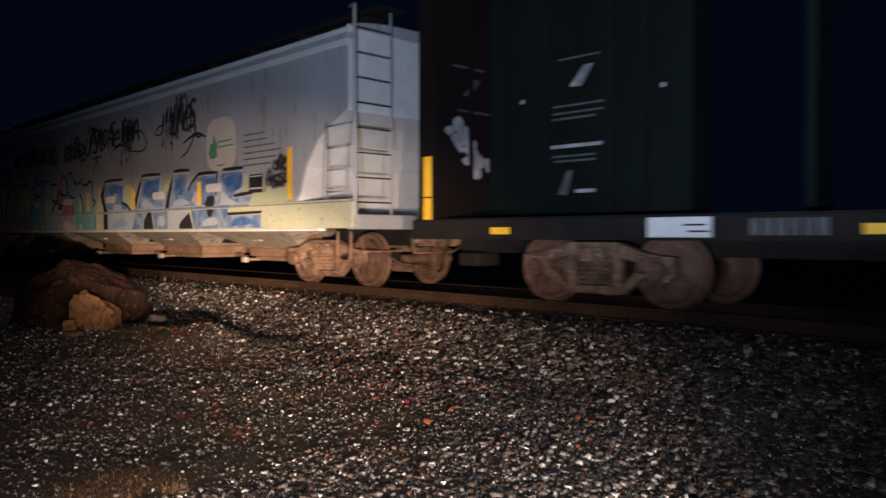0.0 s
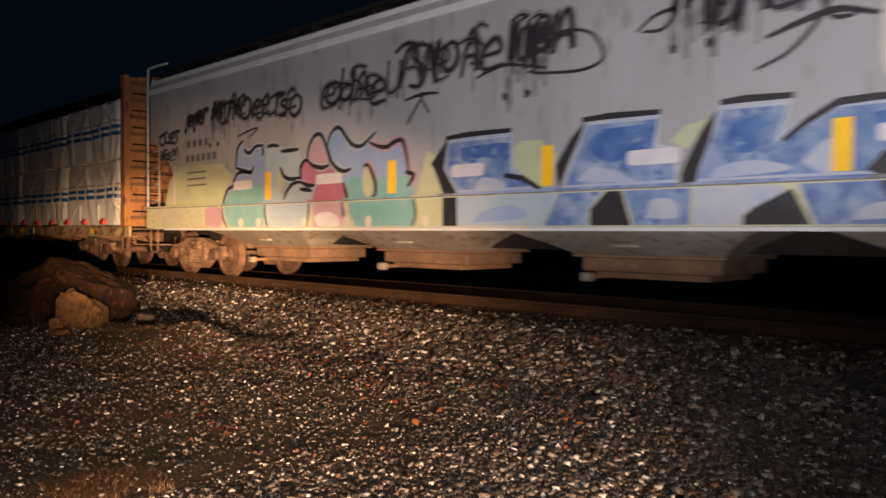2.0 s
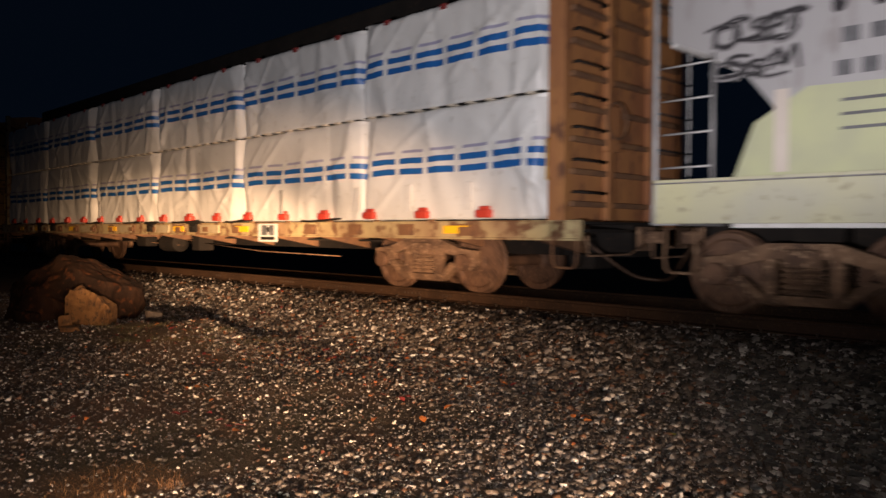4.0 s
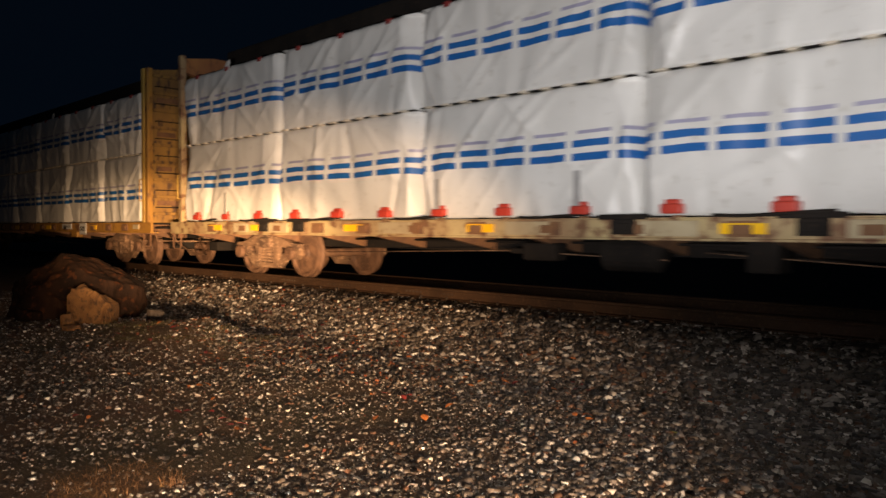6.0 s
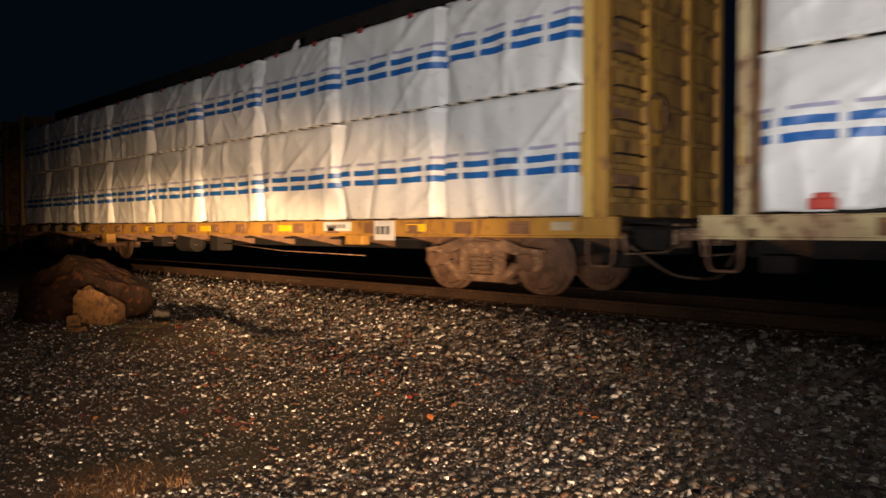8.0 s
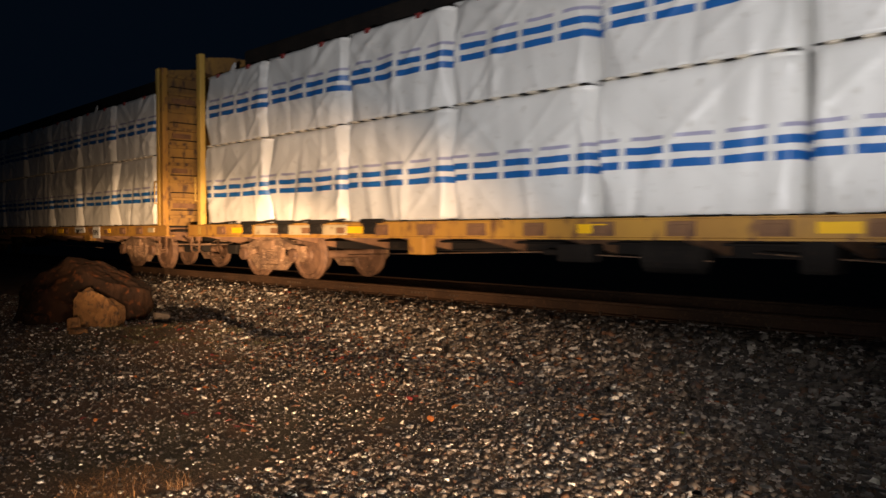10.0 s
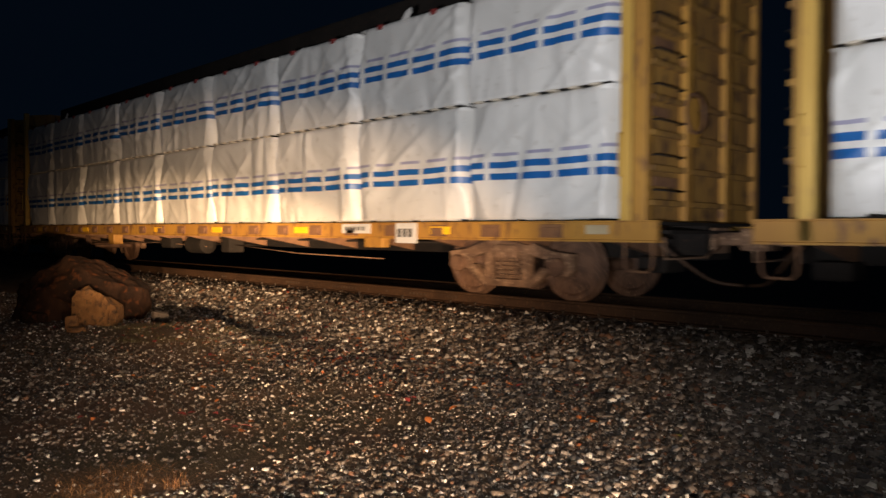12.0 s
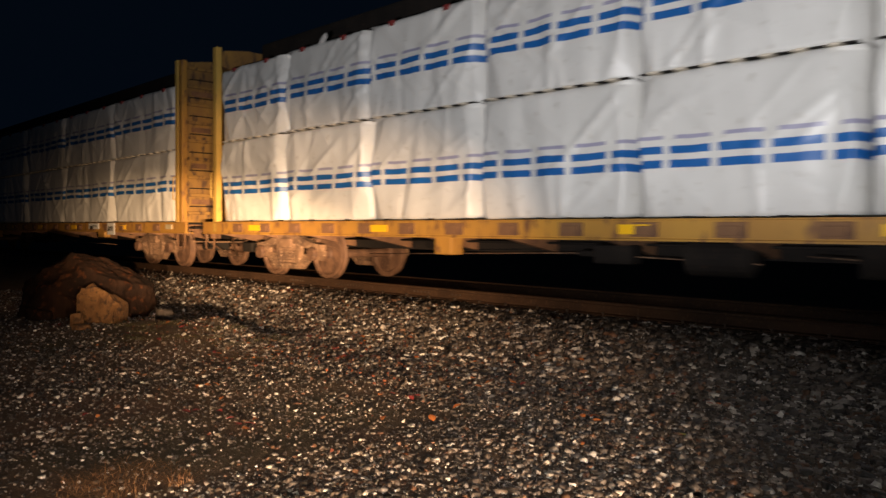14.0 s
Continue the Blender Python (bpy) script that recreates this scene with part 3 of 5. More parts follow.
def litter():
    """Crumbled dead leaves between the stones, past counting."""
    rng = np.random.default_rng(11)
    n = 7000
    x, y = rng.uniform(-12.5, -2.5, n), rng.uniform(2.4, 7.6, n)
    spots = [(-9.2, 4.5, 0.8), (-7.5, 4.6, 0.7), (-8.9, 6.3, 1.2), (-6.9, 5.4, 1.0), (-5.4, 5.2, 0.9), (-10.6, 6.9, 1.0)]
    w = sum(np.exp(-((x - a) ** 2 + (y - b) ** 2) / r ** 2) for a, b, r in spots)
    keep = rng.uniform(0, 1, n) < np.clip(0.55 * w, 0.02, 0.6)
    x, y = x[keep], y[keep]
    m = len(x)
    size, turn = rng.uniform(0.007, 0.018, m), rng.uniform(0, 6.283, m)
    flake = np.array([(-1, -0.55, 0.1), (1, -0.45, 0.3), (0.8, 0.6, 0.05), (-0.9, 0.5, 0.45)])
    v = flake[None] * (1 + rng.uniform(-0.3, 0.3, (m, 4, 3))) * size[:, None, None]
    v[:, :, 2] += v[:, :, 1] * rng.uniform(-1.2, 1.2, m)[:, None]
    c, s = np.cos(turn)[:, None], np.sin(turn)[:, None]
    px, py = c * v[:, :, 0] - s * v[:, :, 1], s * v[:, :, 0] + c * v[:, :, 1]
    v = np.stack([px + x[:, None], py + y[:, None], v[:, :, 2] + (height(x, y) + 0.022)[:, None]], -1)
    tagged(mesh_from("leaf_litter", v.reshape(-1, 3), np.arange(4 * m).reshape(m, 4), "litter"), "crumbled red and orange dead leaves between the stones", "leaf litter", kind="stuff")


litter()

# ---------------------------------------------------------------- the train: x forward (the way it rolls), y across, z over the rail
SPINNING = []      # wheelsets: (object, place along its car)


def side_frame(x, y0, y1):
    """A cast truck side frame: arched top member, spring window between columns, sloping tension member, axle pedestals."""
    bm = bmesh.new()
    top = [(-1.08, 0.55), (-0.62, 0.56), (-0.34, 0.64), (0.34, 0.64), (0.62, 0.56), (1.08, 0.55), (1.09, 0.63), (0.76, 0.665), (0.34, 0.80), (-0.34, 0.80), (-0.76, 0.665), (-1.09, 0.63)]
    low = [(-0.76, 0.41), (-0.62, 0.45), (-0.40, 0.26), (0.40, 0.26), (0.62, 0.45), (0.76, 0.41), (0.60, 0.30), (0.43, 0.165), (-0.43, 0.165), (-0.60, 0.30)]
    shapes = [top, low]
    for w in (-1, 1):
        shapes.append([(w * 0.68, 0.57), (w * 1.09, 0.57), (w * 1.11, 0.42), (w * 1.02, 0.34), (w * 0.92, 0.345), (w * 0.74, 0.40)])
        shapes.append([(w * 0.27, 0.25), (w * 0.39, 0.25), (w * 0.39, 0.65), (w * 0.27, 0.65)])
    for k, pts in enumerate(shapes):
        e = 0.012 if k > 1 else 0.0
        piece = slab([(x + a, b) for a, b in pts], y0 + e, y1 - e)
        me = bpy.data.meshes.new("casting")
        piece.to_mesh(me)
        piece.free()
        bm.from_mesh(me)
        bpy.data.meshes.remove(me)
    return bm


def build_truck(car, x):
    """One two-axle truck under a car: wheelsets, cast side frames with springs, bolster."""
    for s in (-1, 1):
        y0, y1 = s * 0.94, s * 1.07
        fr = part("side_frame", side_frame(x, min(y0, y1), max(y0, y1)), "truck", car)
        for k, xs in enumerate((-0.17, -0.06, 0.05, 0.16)):
            bm = bmesh.new()
            pts = [(x + xs + 0.045 * math.cos(t * 0.9), s * 1.0 + 0.045 * math.sin(t * 0.9), 0.26 + 0.0085 * t) for t in range(36)]
            tube(bm, pts, 0.013, 5)
            part("spring", bm, "truck", fr)
        for xa in (-0.889, 0.889):
            bm = bmesh.new()
            lathe(bm, [(0.115, -0.05), (0.125, -0.03), (0.125, 0.03), (0.08, 0.05)], 14)
            bmesh.ops.translate(bm, vec=(x + xa, s * 1.10, 0.457), verts=bm.verts)
            part("bearing_cap", bm, "wheel", fr, smooth=False)
    part("bolster", boxes((x - 0.19, x + 0.19, -1.12, 1.12, 0.55, 0.74), bevel=0.03), "truck", car)
    for xa in (-0.889, 0.889):
        e = new("wheelset")
        e.parent = car
        e.matrix_basis = pose(x + xa, 0, 0.457)
        for s in (-1, 1):
            bm = bmesh.new()
            prof = [(0.07, 0.80), (0.13, 0.80), (0.15, 0.775), (0.36, 0.752), (0.39, 0.79), (0.435, 0.79), (0.452, 0.782), (0.457, 0.70), (0.482, 0.675), (0.478, 0.655), (0.39, 0.655), (0.36, 0.69), (0.15, 0.70), (0.07, 0.66)]
            lathe(bm, [(r, s * y) for r, y in prof], 40)
            part("wheel", bm, "wheel", e, smooth=False)
        bm = bmesh.new()
        lathe(bm, [(0.07, -1.04), (0.085, -0.8), (0.08, 0.0), (0.085, 0.8), (0.07, 1.04)], 16)
        part("axle", bm, "wheel", e)
        SPINNING.append((e, x + xa))


def coupler(car, x, way):
    """Draft gear, knuckle coupler and the air hose at one end."""
    part("draft_gear", boxes((min(x, x - way * 0.9), max(x, x - way * 0.9), -0.20, 0.20, 0.66, 0.98), bevel=0.02), "truck", car)
    bm = boxes((min(x, x + way * 0.38), max(x, x + way * 0.38), -0.09, 0.09, 0.76, 0.92), (min(x + way * 0.30, x + way * 0.52), max(x + way * 0.30, x + way * 0.52), -0.19, 0.15, 0.70, 0.97), bevel=0.03)
    part("coupler", bm, "truck", car)
    pts = smooth_line([(x - way * 0.35, -0.95, 0.80), (x - way * 0.15, -0.85, 0.62), (x + way * 0.15, -0.6, 0.36), (x + way * 0.45, -0.40, 0.30)])
    bar("air_hose", pts, 0.022, "rail", car)
    bar("uncoupling_lever", [(x - way * 0.02, -1.40, 0.86), (x - way * 0.02, -1.36, 0.62), (x + way * 0.02, -0.5, 0.62), (x + way * 0.05, -0.2, 0.74)], 0.014, "truck", car)
    part("brake_shoe_beam", boxes((min(x - way * 0.75, x - way * 0.35), max(x - way * 0.75, x - way * 0.35), -0.75, -0.25, 0.42, 0.62), bevel=0.03), "dark", car)


def stirrup(car, x, material="pipe"):
    bar("stirrup_step", smooth_line([(x - 0.17, -1.46, 0.95), (x - 0.17, -1.46, 0.52), (x, -1.46, 0.47), (x + 0.17, -1.46, 0.52), (x + 0.17, -1.46, 0.95)], 3), 0.018, material, car)


def brake_gear(car, x):
    """Air tank, cylinder, valve box and the long thin rods under the frame."""
    bm = bmesh.new()
    lathe(bm, [(0.10, -0.42), (0.20, -0.36), (0.20, 0.36), (0.10, 0.42)], 18)
    bmesh.ops.rotate(bm, cent=(0, 0, 0), matrix=Matrix.Rotation(math.pi / 2, 3, "Z"), verts=bm.verts)
    bmesh.ops.translate(bm, vec=(x, -0.85, 0.60), verts=bm.verts)
    part("air_tank", bm, "dark", car)
    part("valve_box", boxes((x + 1.5, x + 1.85, -1.15, -0.80, 0.46, 0.80), bevel=0.03), "dark", car)
    part("brake_cylinder", boxes((x - 1.6, x - 1.05, -1.05, -0.75, 0.50, 0.74), (x - 1.9, x - 1.6, -0.96, -0.84, 0.58, 0.66), bevel=0.04), "dark", car)
    bar("brake_rod", [(x - 6.2, -0.9, 0.50), (x - 2.0, -0.9, 0.62), (x + 0.5, -0.95, 0.56)], 0.008, "truck", car)
    bar("brake_rod", [(x + 1.0, -1.0, 0.66), (x + 4.2, -1.05, 0.50), (x + 6.5, -0.9, 0.46)], 0.008, "truck", car)
    bar("air_pipe", [(x - 8.0, -0.6, 0.74), (x + 8.0, -0.6, 0.74)], 0.018, "dark", car)


def centerbeam(half, style, truck_at, name="centerbeam_flatcar"):
    """A centre-partition flatcar for lumber; half: half the loading length."""
    car = new(name)
    paint = "yellow" if style == "yellow" else "rustpaint"
    end = half + 0.52
    sill = "yellow" if style == "yellow" else "cream"
    for s in (-1, 1):
        channel = [(-1.30, 0.80), (-1.505, 0.80), (-1.505, 0.822), (-1.49, 0.83), (-1.49, 1.03), (-1.505, 1.036), (-1.505, 1.05), (-1.435, 1.05), (-1.435, 0.825), (-1.30, 0.825)]
        o = part("side_sill", slab([(-s * a, b) for a, b in channel], -end, end), sill, car)
        o.data.transform(Matrix.Rotation(math.pi / 2, 4, "Z"))
    part("deck", boxes((-end, end, -1.43, 1.43, 1.0, 1.035)), "dark", car)
    part("center_sill", boxes((-end, end, -0.32, 0.32, 0.58, 1.0)), "dark", car)
    k = int(half // 1.55)
    first = part("cross_bearer", slab([(-1.42, 1.0), (-1.42, 0.80), (-0.35, 0.60), (-0.35, 1.0)], -0.05, 0.05), "pocket", car)
    first.matrix_basis = pose(-k * 1.55, 0, 0, 0, 0, 90)
    for i in range(-k + 1, k + 1):
        again(first, i * 1.55, 0, 0, 90)
    # partition: chord, posts
    part("top_chord", boxes((-half, half, -0.42, 0.42, 4.45, 4.86), bevel=0.05), "dark", car, "dark grimy top beam")
    first = part("partition_post", boxes((-0.10, 0.10, -0.10, 0.10, 1.035, 4.43)), paint, car)
    first.matrix_basis = pose(-half + 1.24, 0, 0)
    for i in range(1, 9):
        again(first, -half + 1.24 + i * (2 * half - 2.48) / 8, 0, 0)
    # bulkheads at both ends
    for w in (-1, 1):
        thick = 0.30 if style == "yellow" else 0.24
        wide = 1.36 if w > 0 else 1.08
        a, b = sorted((w * (half + 0.08), w * (half + thick)))
        bulk = part("bulkhead", slab([(-wide, 1.035), (wide, 1.035), (wide, 4.22), (1.36, 4.30), (1.36, 4.58), (0.7, 4.68), (-0.7, 4.68), (-1.36, 4.58), (-1.36, 4.30), (-wide, 4.22)], a, b), "yellow_dirty" if style == "yellow" else paint, car)
        bulk.data.transform(Matrix(((0, 1, 0, 0), (1, 0, 0, 0), (0, 0, 1, 0), (0, 0, 0, 1))))
        bulk.data.flip_normals()
        x = w * (half + thick)
        for s in (-1, 1):
            p0, p1 = sorted((s * 1.49, s * 1.365))
            if w < 0:
                c0, c1 = sorted((w * (half - (0.06 if style == "yellow" else 0.0) + 0.005), w * (half + (0.09 if style == "yellow" else 0.13))))
                part("corner_post", boxes((c0, c1, p0, p1, 0.83, 4.63), bevel=0.012), "yellow_pale" if style == "yellow" else "cream", bulk)
                continue
            c0, c1 = sorted((w * (half + 0.03), w * (half + (0.17 if style == "yellow" else 0.27))))
            part("corner_post", boxes((c0, c1, p0, p1, 0.83, 4.63), bevel=0.012), "yellow_pale" if style == "yellow" else "rustpaint", bulk)
            if style == "yellow":
                c0, c1 = sorted((w * (half + 0.205), w * (half + 0.37)))
                part("corner_post", boxes((c0, c1, p0, p1, 0.83, 4.61), bevel=0.012), paint, bulk)
                part("post_web", boxes((w * (half + 0.19) - 0.02, w * (half + 0.19) + 0.02, s * 1.40 - 0.02, s * 1.40 + 0.02, 0.85, 4.6)), "pocket", bulk)
        # stiffening ribs and uprights that divide the end into shallow pockets
        a, b = sorted((x, x + w * 0.07))
        for i in range(9):
            z = 1.22 + 0.40 * i
            part("rib", boxes((a, b, -wide + 0.02, wide - 0.02, z, z + 0.07), bevel=0.012), "yellow_dirty" if style == "yellow" else "pocket", bulk)
        a, b = sorted((x, x + w * 0.085))
        for y in (-0.52, 0.52):
            part("upright", boxes((a, b, y - 0.07, y + 0.07, 1.04, 4.55), bevel=0.012), "yellow" if style == "yellow" else paint, bulk)
        for i in range(8):
            z = 1.40 + 0.40 * i
            bar("ladder_rung", [(x + w * 0.01, -wide + 0.08, z), (x + w * 0.09, -wide + 0.08, z), (x + w * 0.09, -0.66, z), (x + w * 0.01, -0.66, z)], 0.012 if style == "yellow" else 0.020, "dark", bulk)
            # thin brown plates above every second rung, for the darker panels
            if style == "yellow" and i % 2 == 0:
                part("rust_pocket", boxes(tuple(sorted((x, x + w * 0.02))) + (-wide + 0.12, -0.68 - 0.1 * (i % 3), z + 0.05, z + 0.16), bevel=0.005), "pocket", bulk)
        part("brake_platform", boxes(tuple(sorted((x, x + w * 0.28))) + (-1.30, 1.30, 0.90, 0.94)), "dark", car)
        if w > 0:
            bm = bmesh.new()
            tube(bm, [(x + 0.12, -0.45 + 0.24 * math.cos(t * 0.524), 2.35 + 0.24 * math.sin(t * 0.524)) for t in range(13)], 0.018)
            part("brake_wheel", bm, "pocket", bulk)
            part("brake_box", boxes((x, x + 0.10, -0.62, -0.30, 1.95, 2.55), bevel=0.02), paint, bulk)
        bar("grab_iron", [(w * (half + 0.06), -1.49, 1.55), (w * (half + 0.06), -1.55, 1.55), (w * (half + 0.06), -1.55, 2.05), (w * (half + 0.06), -1.49, 2.05)], 0.013, "yellow_pale", bulk)
        coupler(car, w * (end + 0.05), w)
        stirrup(car, w * (end - 0.25), "pocket")
        build_truck(car, w * truck_at)
    brake_gear(car, -0.4)
    # stake pockets and tie-downs along the sill
    step = 1.0 if style == "yellow" else 1.21
    first = part("stake_pocket", boxes((-0.17, 0.17, -1.512, -1.49, 0.845, 1.01), (-0.11, 0.11, -1.535, -1.49, 0.87, 0.97), bevel=0.006), "pocket", car)
    n = int((half - 0.3) / step)
    first.matrix_basis = pose(-n * step, 0, 0)
    for i in range(-n + 1, n + 1):
        again(first, i * step, 0, 0)
    first = part("tie_down", boxes((-0.06, 0.06, -1.49, -1.44, 1.045, 1.075), bevel=0.006), "dark" if style == "yellow" else "pocket", car)
    first.matrix_basis = pose(-n * step + 0.5, 0, 0)
    for i in range(-n + 1, n):
        again(first, i * step + 0.5, 0, 0)
    return car


def reflector(car, x, w=0.42, z0=0.875, z1=0.985, y=-1.516):
    part("reflector", boxes((x - w / 2, x + w / 2, y, y + 0.012, z0, z1)), "reflector", car, "yellow reflective strip")


def sign_panel(car, x, z0, z1, w, y=-1.535, bars=4, ink="dark"):
    p = part("sign_panel", boxes((x - w / 2, x + w / 2, y, y + 0.02, z0, z1), bevel=0.004), "white", car, "white painted panel")
    for i in range(bars):
        a = x - w / 2 + w * (0.12 + 0.76 * i / bars)
        part("lettering_bar", boxes((a, a + 0.76 * w / bars * 0.6, y - 0.003, y + 0.001, z0 + (z1 - z0) * 0.3, z0 + (z1 - z0) * 0.72)), ink, p)
    return p


# ---- wrapped lumber


def wrap_mesh(length, tall, seed, material):
    """A wrapped stack of boards: soft corners, vertical gathers and slack in the sheet on its broad side."""
    rng = np.random.default_rng(seed)
    nx = 110
    w = 1.36
    # loop round the stack: broad side up, over the top, down the inner side, under
    zs = np.linspace(0.0, 1.0, 34)
    loop = [(0.0, z, 1.0) for z in zs] + [(t, 1.0, 0.6) for t in (0.03, 0.1, 0.3, 0.6, 0.9, 1.0)] + [(1.0, z, 0.0) for z in (0.8, 0.4, 0.0)] + [(0.5, 0.0, 0.0)]
    x = np.linspace(-0.5, 0.5, nx)
    x = np.sign(x) * (np.abs(2 * x) ** 0.8) / 2
    creases = [(rng.uniform(-0.45, 0.45), rng.uniform(0.05, 0.11) / length * 2.4, rng.uniform(-0.035, 0.040), rng.uniform(-0.16, 0.16), rng.uniform(0, 1)) for _ in range(5)] + [(rng.uniform(-0.45, 0.45), rng.uniform(0.08, 0.16) / length, rng.choice([-1, 1]) * rng.uniform(0.012, 0.035), rng.uniform(-0.12, 0.12), rng.uniform(0, 1)) for _ in range(int(length * 0.8))]
    slants = [(rng.uniform(-0.5, 0.5), rng.uniform(0.2, 0.9), rng.choice([-1, 1]) * rng.uniform(0.25, 0.9), rng.uniform(0.010, 0.026)) for _ in range(12)]
    # folded ends: at each end the sheet is drawn in over a bevel that widens up or down, with a loose gather beside it
    ends = {-1: (rng.uniform(0.16, 0.34), rng.uniform(0.05, 0.16), rng.uniform(0.08, 0.17), rng.uniform(0.2, 0.8)), 1: (rng.uniform(0.16, 0.34), rng.uniform(0.05, 0.16), rng.uniform(0.06, 0.20), rng.uniform(0.1, 0.9))}
    v = []
    for i, a in enumerate(x):
        px = a * length
        edge = (length / 2 - abs(px))
        corner = max(0.0, 1 - edge / 0.10)
        pull = 0.075 * (1 - math.sqrt(max(0.0, 1 - corner * corner)))
        gather = 0.022 * math.exp(-((edge - 0.13) / 0.06) ** 2)
        broad, slim, deep, knee = ends[1 if a > 0 else -1]
        for y, z, share in loop:
            d = gather * (0.35 + 0.65 * math.sin(5 * z + seed * 1.7 + (3 if a > 0 else 0)))
            for c, wd, amp, drift, ph in creases:
                q = (a - c - drift * (z - 0.5)) / (wd * (0.40 + 1.25 * (z if ph > 0.5 else 1 - z)))
                d += amp * math.exp(-q * q) * (0.35 + 0.65 * math.sin(3.14 * (0.15 + 0.7 * z + 0.25 * ph)))
            for c, zc, sl, amp in slants:
                q = ((px - c * length) * sl + (z - zc) * tall * 0.8) / 0.05
                d += amp * math.exp(-q * q) * math.exp(-((px - c * length) / 0.55) ** 2)
            d += 0.012 * noise.noise(Vector((px * 1.6, z * 2.2, seed))) + 0.007 * noise.noise(Vector((px * 5, z * 3.0, seed + 9)))
            top = max(0.0, (z - 0.94) / 0.06) if y == 0 else 0.0
            low = max(0.0, (0.05 - z) / 0.05)
            sag = 0.012 * noise.noise(Vector((px * 1.5, 3.3, seed))) + 0.012 * noise.noise(Vector((px * 6, 1.3, seed)))
            pz = z * tall - 0.02 * top * top + low * sag + (0.02 * noise.noise(Vector((px * 2, 8.8, seed))) if z > 0.97 else 0)
            bevel = slim + broad * (abs(z - knee) / max(knee, 1 - knee)) ** 1.3 * (1 + 0.25 * noise.noise(Vector((z * 4, seed, a))))
            fold = deep * max(0.0, 1 - edge / bevel) ** 1.2 if y == 0 else 0.0
            py = y * w - d * share + fold + (pull if y < 0.5 else -pull) + 0.02 * top * top
            v.append((px, py, pz))
    n = len(loop)
    i, j = np.meshgrid(np.arange(nx - 1), np.arange(n), indexing="ij")
    k = (j + 1) % n
    f = np.stack([i * n + j, (i + 1) * n + j, (i + 1) * n + k, i * n + k], -1).reshape(-1, 4)
    me_faces = [tuple(q) for q in f] + [tuple(range(n))[::-1], tuple((nx - 1) * n + q for q in range(n))]
    me = bpy.data.meshes.new("wrap")
    me.from_pydata(v, [], me_faces)
    me.validate()
    me.materials.append(material)
    me.shade_smooth()
    bm = bmesh.new()
    bm.from_mesh(me)
    bmesh.ops.recalc_face_normals(bm, faces=bm.faces)
    bm.to_mesh(me)
    bm.free()
    return me


BUNDLES = {}


def bundle_kinds(count, half, tier):
    """Six wrapped bundles that differ in their creases, for loads of that many bundles a row."""
    length = 2 * half / count - 0.04
    tall = 1.578 if tier == 0 else 1.42
    kinds = []
    for seed in range(6):
        e = new("lumber_bundle")
        tagged(e, "lumber bundle in white wrap with blue printed bars, on a flatcar", "lumber bundle", "wrapped lumber on the flatcars")
        o = new("wrap", wrap_mesh(length, tall, seed + 10 * count + 100 * tier, WRAPS[count, tier]))
        o.parent = e
        if tier == 0:
            board = part("spacer_board", boxes((-0.06, 0.06, -0.035, 1.30, tall + 0.001, tall + 0.024)), "lumber", e)
            k = 7 if count == 9 else 10
            board.matrix_basis = pose(-length / 2 + 0.25, 0, 0)
            for i in range(1, k):
                again(board, -length / 2 + 0.25 + i * (length - 0.5) / (k - 1), 0.0, 0)
        else:
            # near-black strip below the wrap paints the shade in the seam between tiers
            part("underside", boxes((-length / 2 + 0.06, length / 2 - 0.06, 0.012, 1.33, -0.014, -0.003)), "dark", e, "dark strip for the shade between the two tiers")
            guard = part("corner_guard", boxes((-0.055, 0.055, -0.02, 0.10, tall - 0.075, tall + 0.006), bevel=0.015), "redpad_old", e, "dull dark red corner guard")
            strap = part("strap", boxes((-0.025, 0.025, 0.0, 1.36, tall + 0.010, tall + 0.016)), "dark", e, "dark tie-down strap")
            k = 2 if count == 9 else 3
            for q, o in ((0, guard), (0, strap)):
                o.matrix_basis = pose(-length / 2 + length / (2 * k), 0, 0)
                for i in range(1, k):
                    again(o, -length / 2 + length * (i + 0.5) / k, 0, 0)
            if seed == 2:
                part("loose_flap", slab([(-0.10, tall - 0.02), (0.02, tall + 0.10), (0.10, tall + 0.13), (0.12, tall + 0.06), (0.05, tall - 0.02)], 0.0, 0.02), "white", e, "loose white flap of wrap")
        kinds.append(e)
    return kinds


def load(x, count, half):
    """Two rows and two tiers of bundles on the flatcar at x: each kind and its place."""
    out = []
    pitch = 2 * half / count
    for tier in (0, 1):
        if (count, tier) not in BUNDLES:
            BUNDLES[count, tier] = [bundle_kinds(count, half, tier), 0]
        kinds, turn = BUNDLES[count, tier]
        BUNDLES[count, tier][1] += 1
        for i in range(count):
            for near in (True, False):
                px = -half + pitch * (i + 0.5)
                k = (i * 5 + 2 * tier + turn) % 6 if near else 0
                m = pose(x + px, Y_C + (-1.455 if near else 1.455) + random.uniform(-0.015, 0.015), 1.075 + tier * 1.605, 0, 0, (0 if near else 180) + random.uniform(-0.25, 0.25))
                out.append((kinds[k], m))
    return out


# ---- covered hopper


def paint_shape(car, name, points, material, layer=1, label=""):
    """A flat field of paint on the hopper's side."""
    bm = bmesh.new()
    y = -1.502 - 0.0022 * layer
    bm.faces.new([bm.verts.new((x, y, z)) for x, z in points])
    o = part(name, bm, material, car, label)
    return o


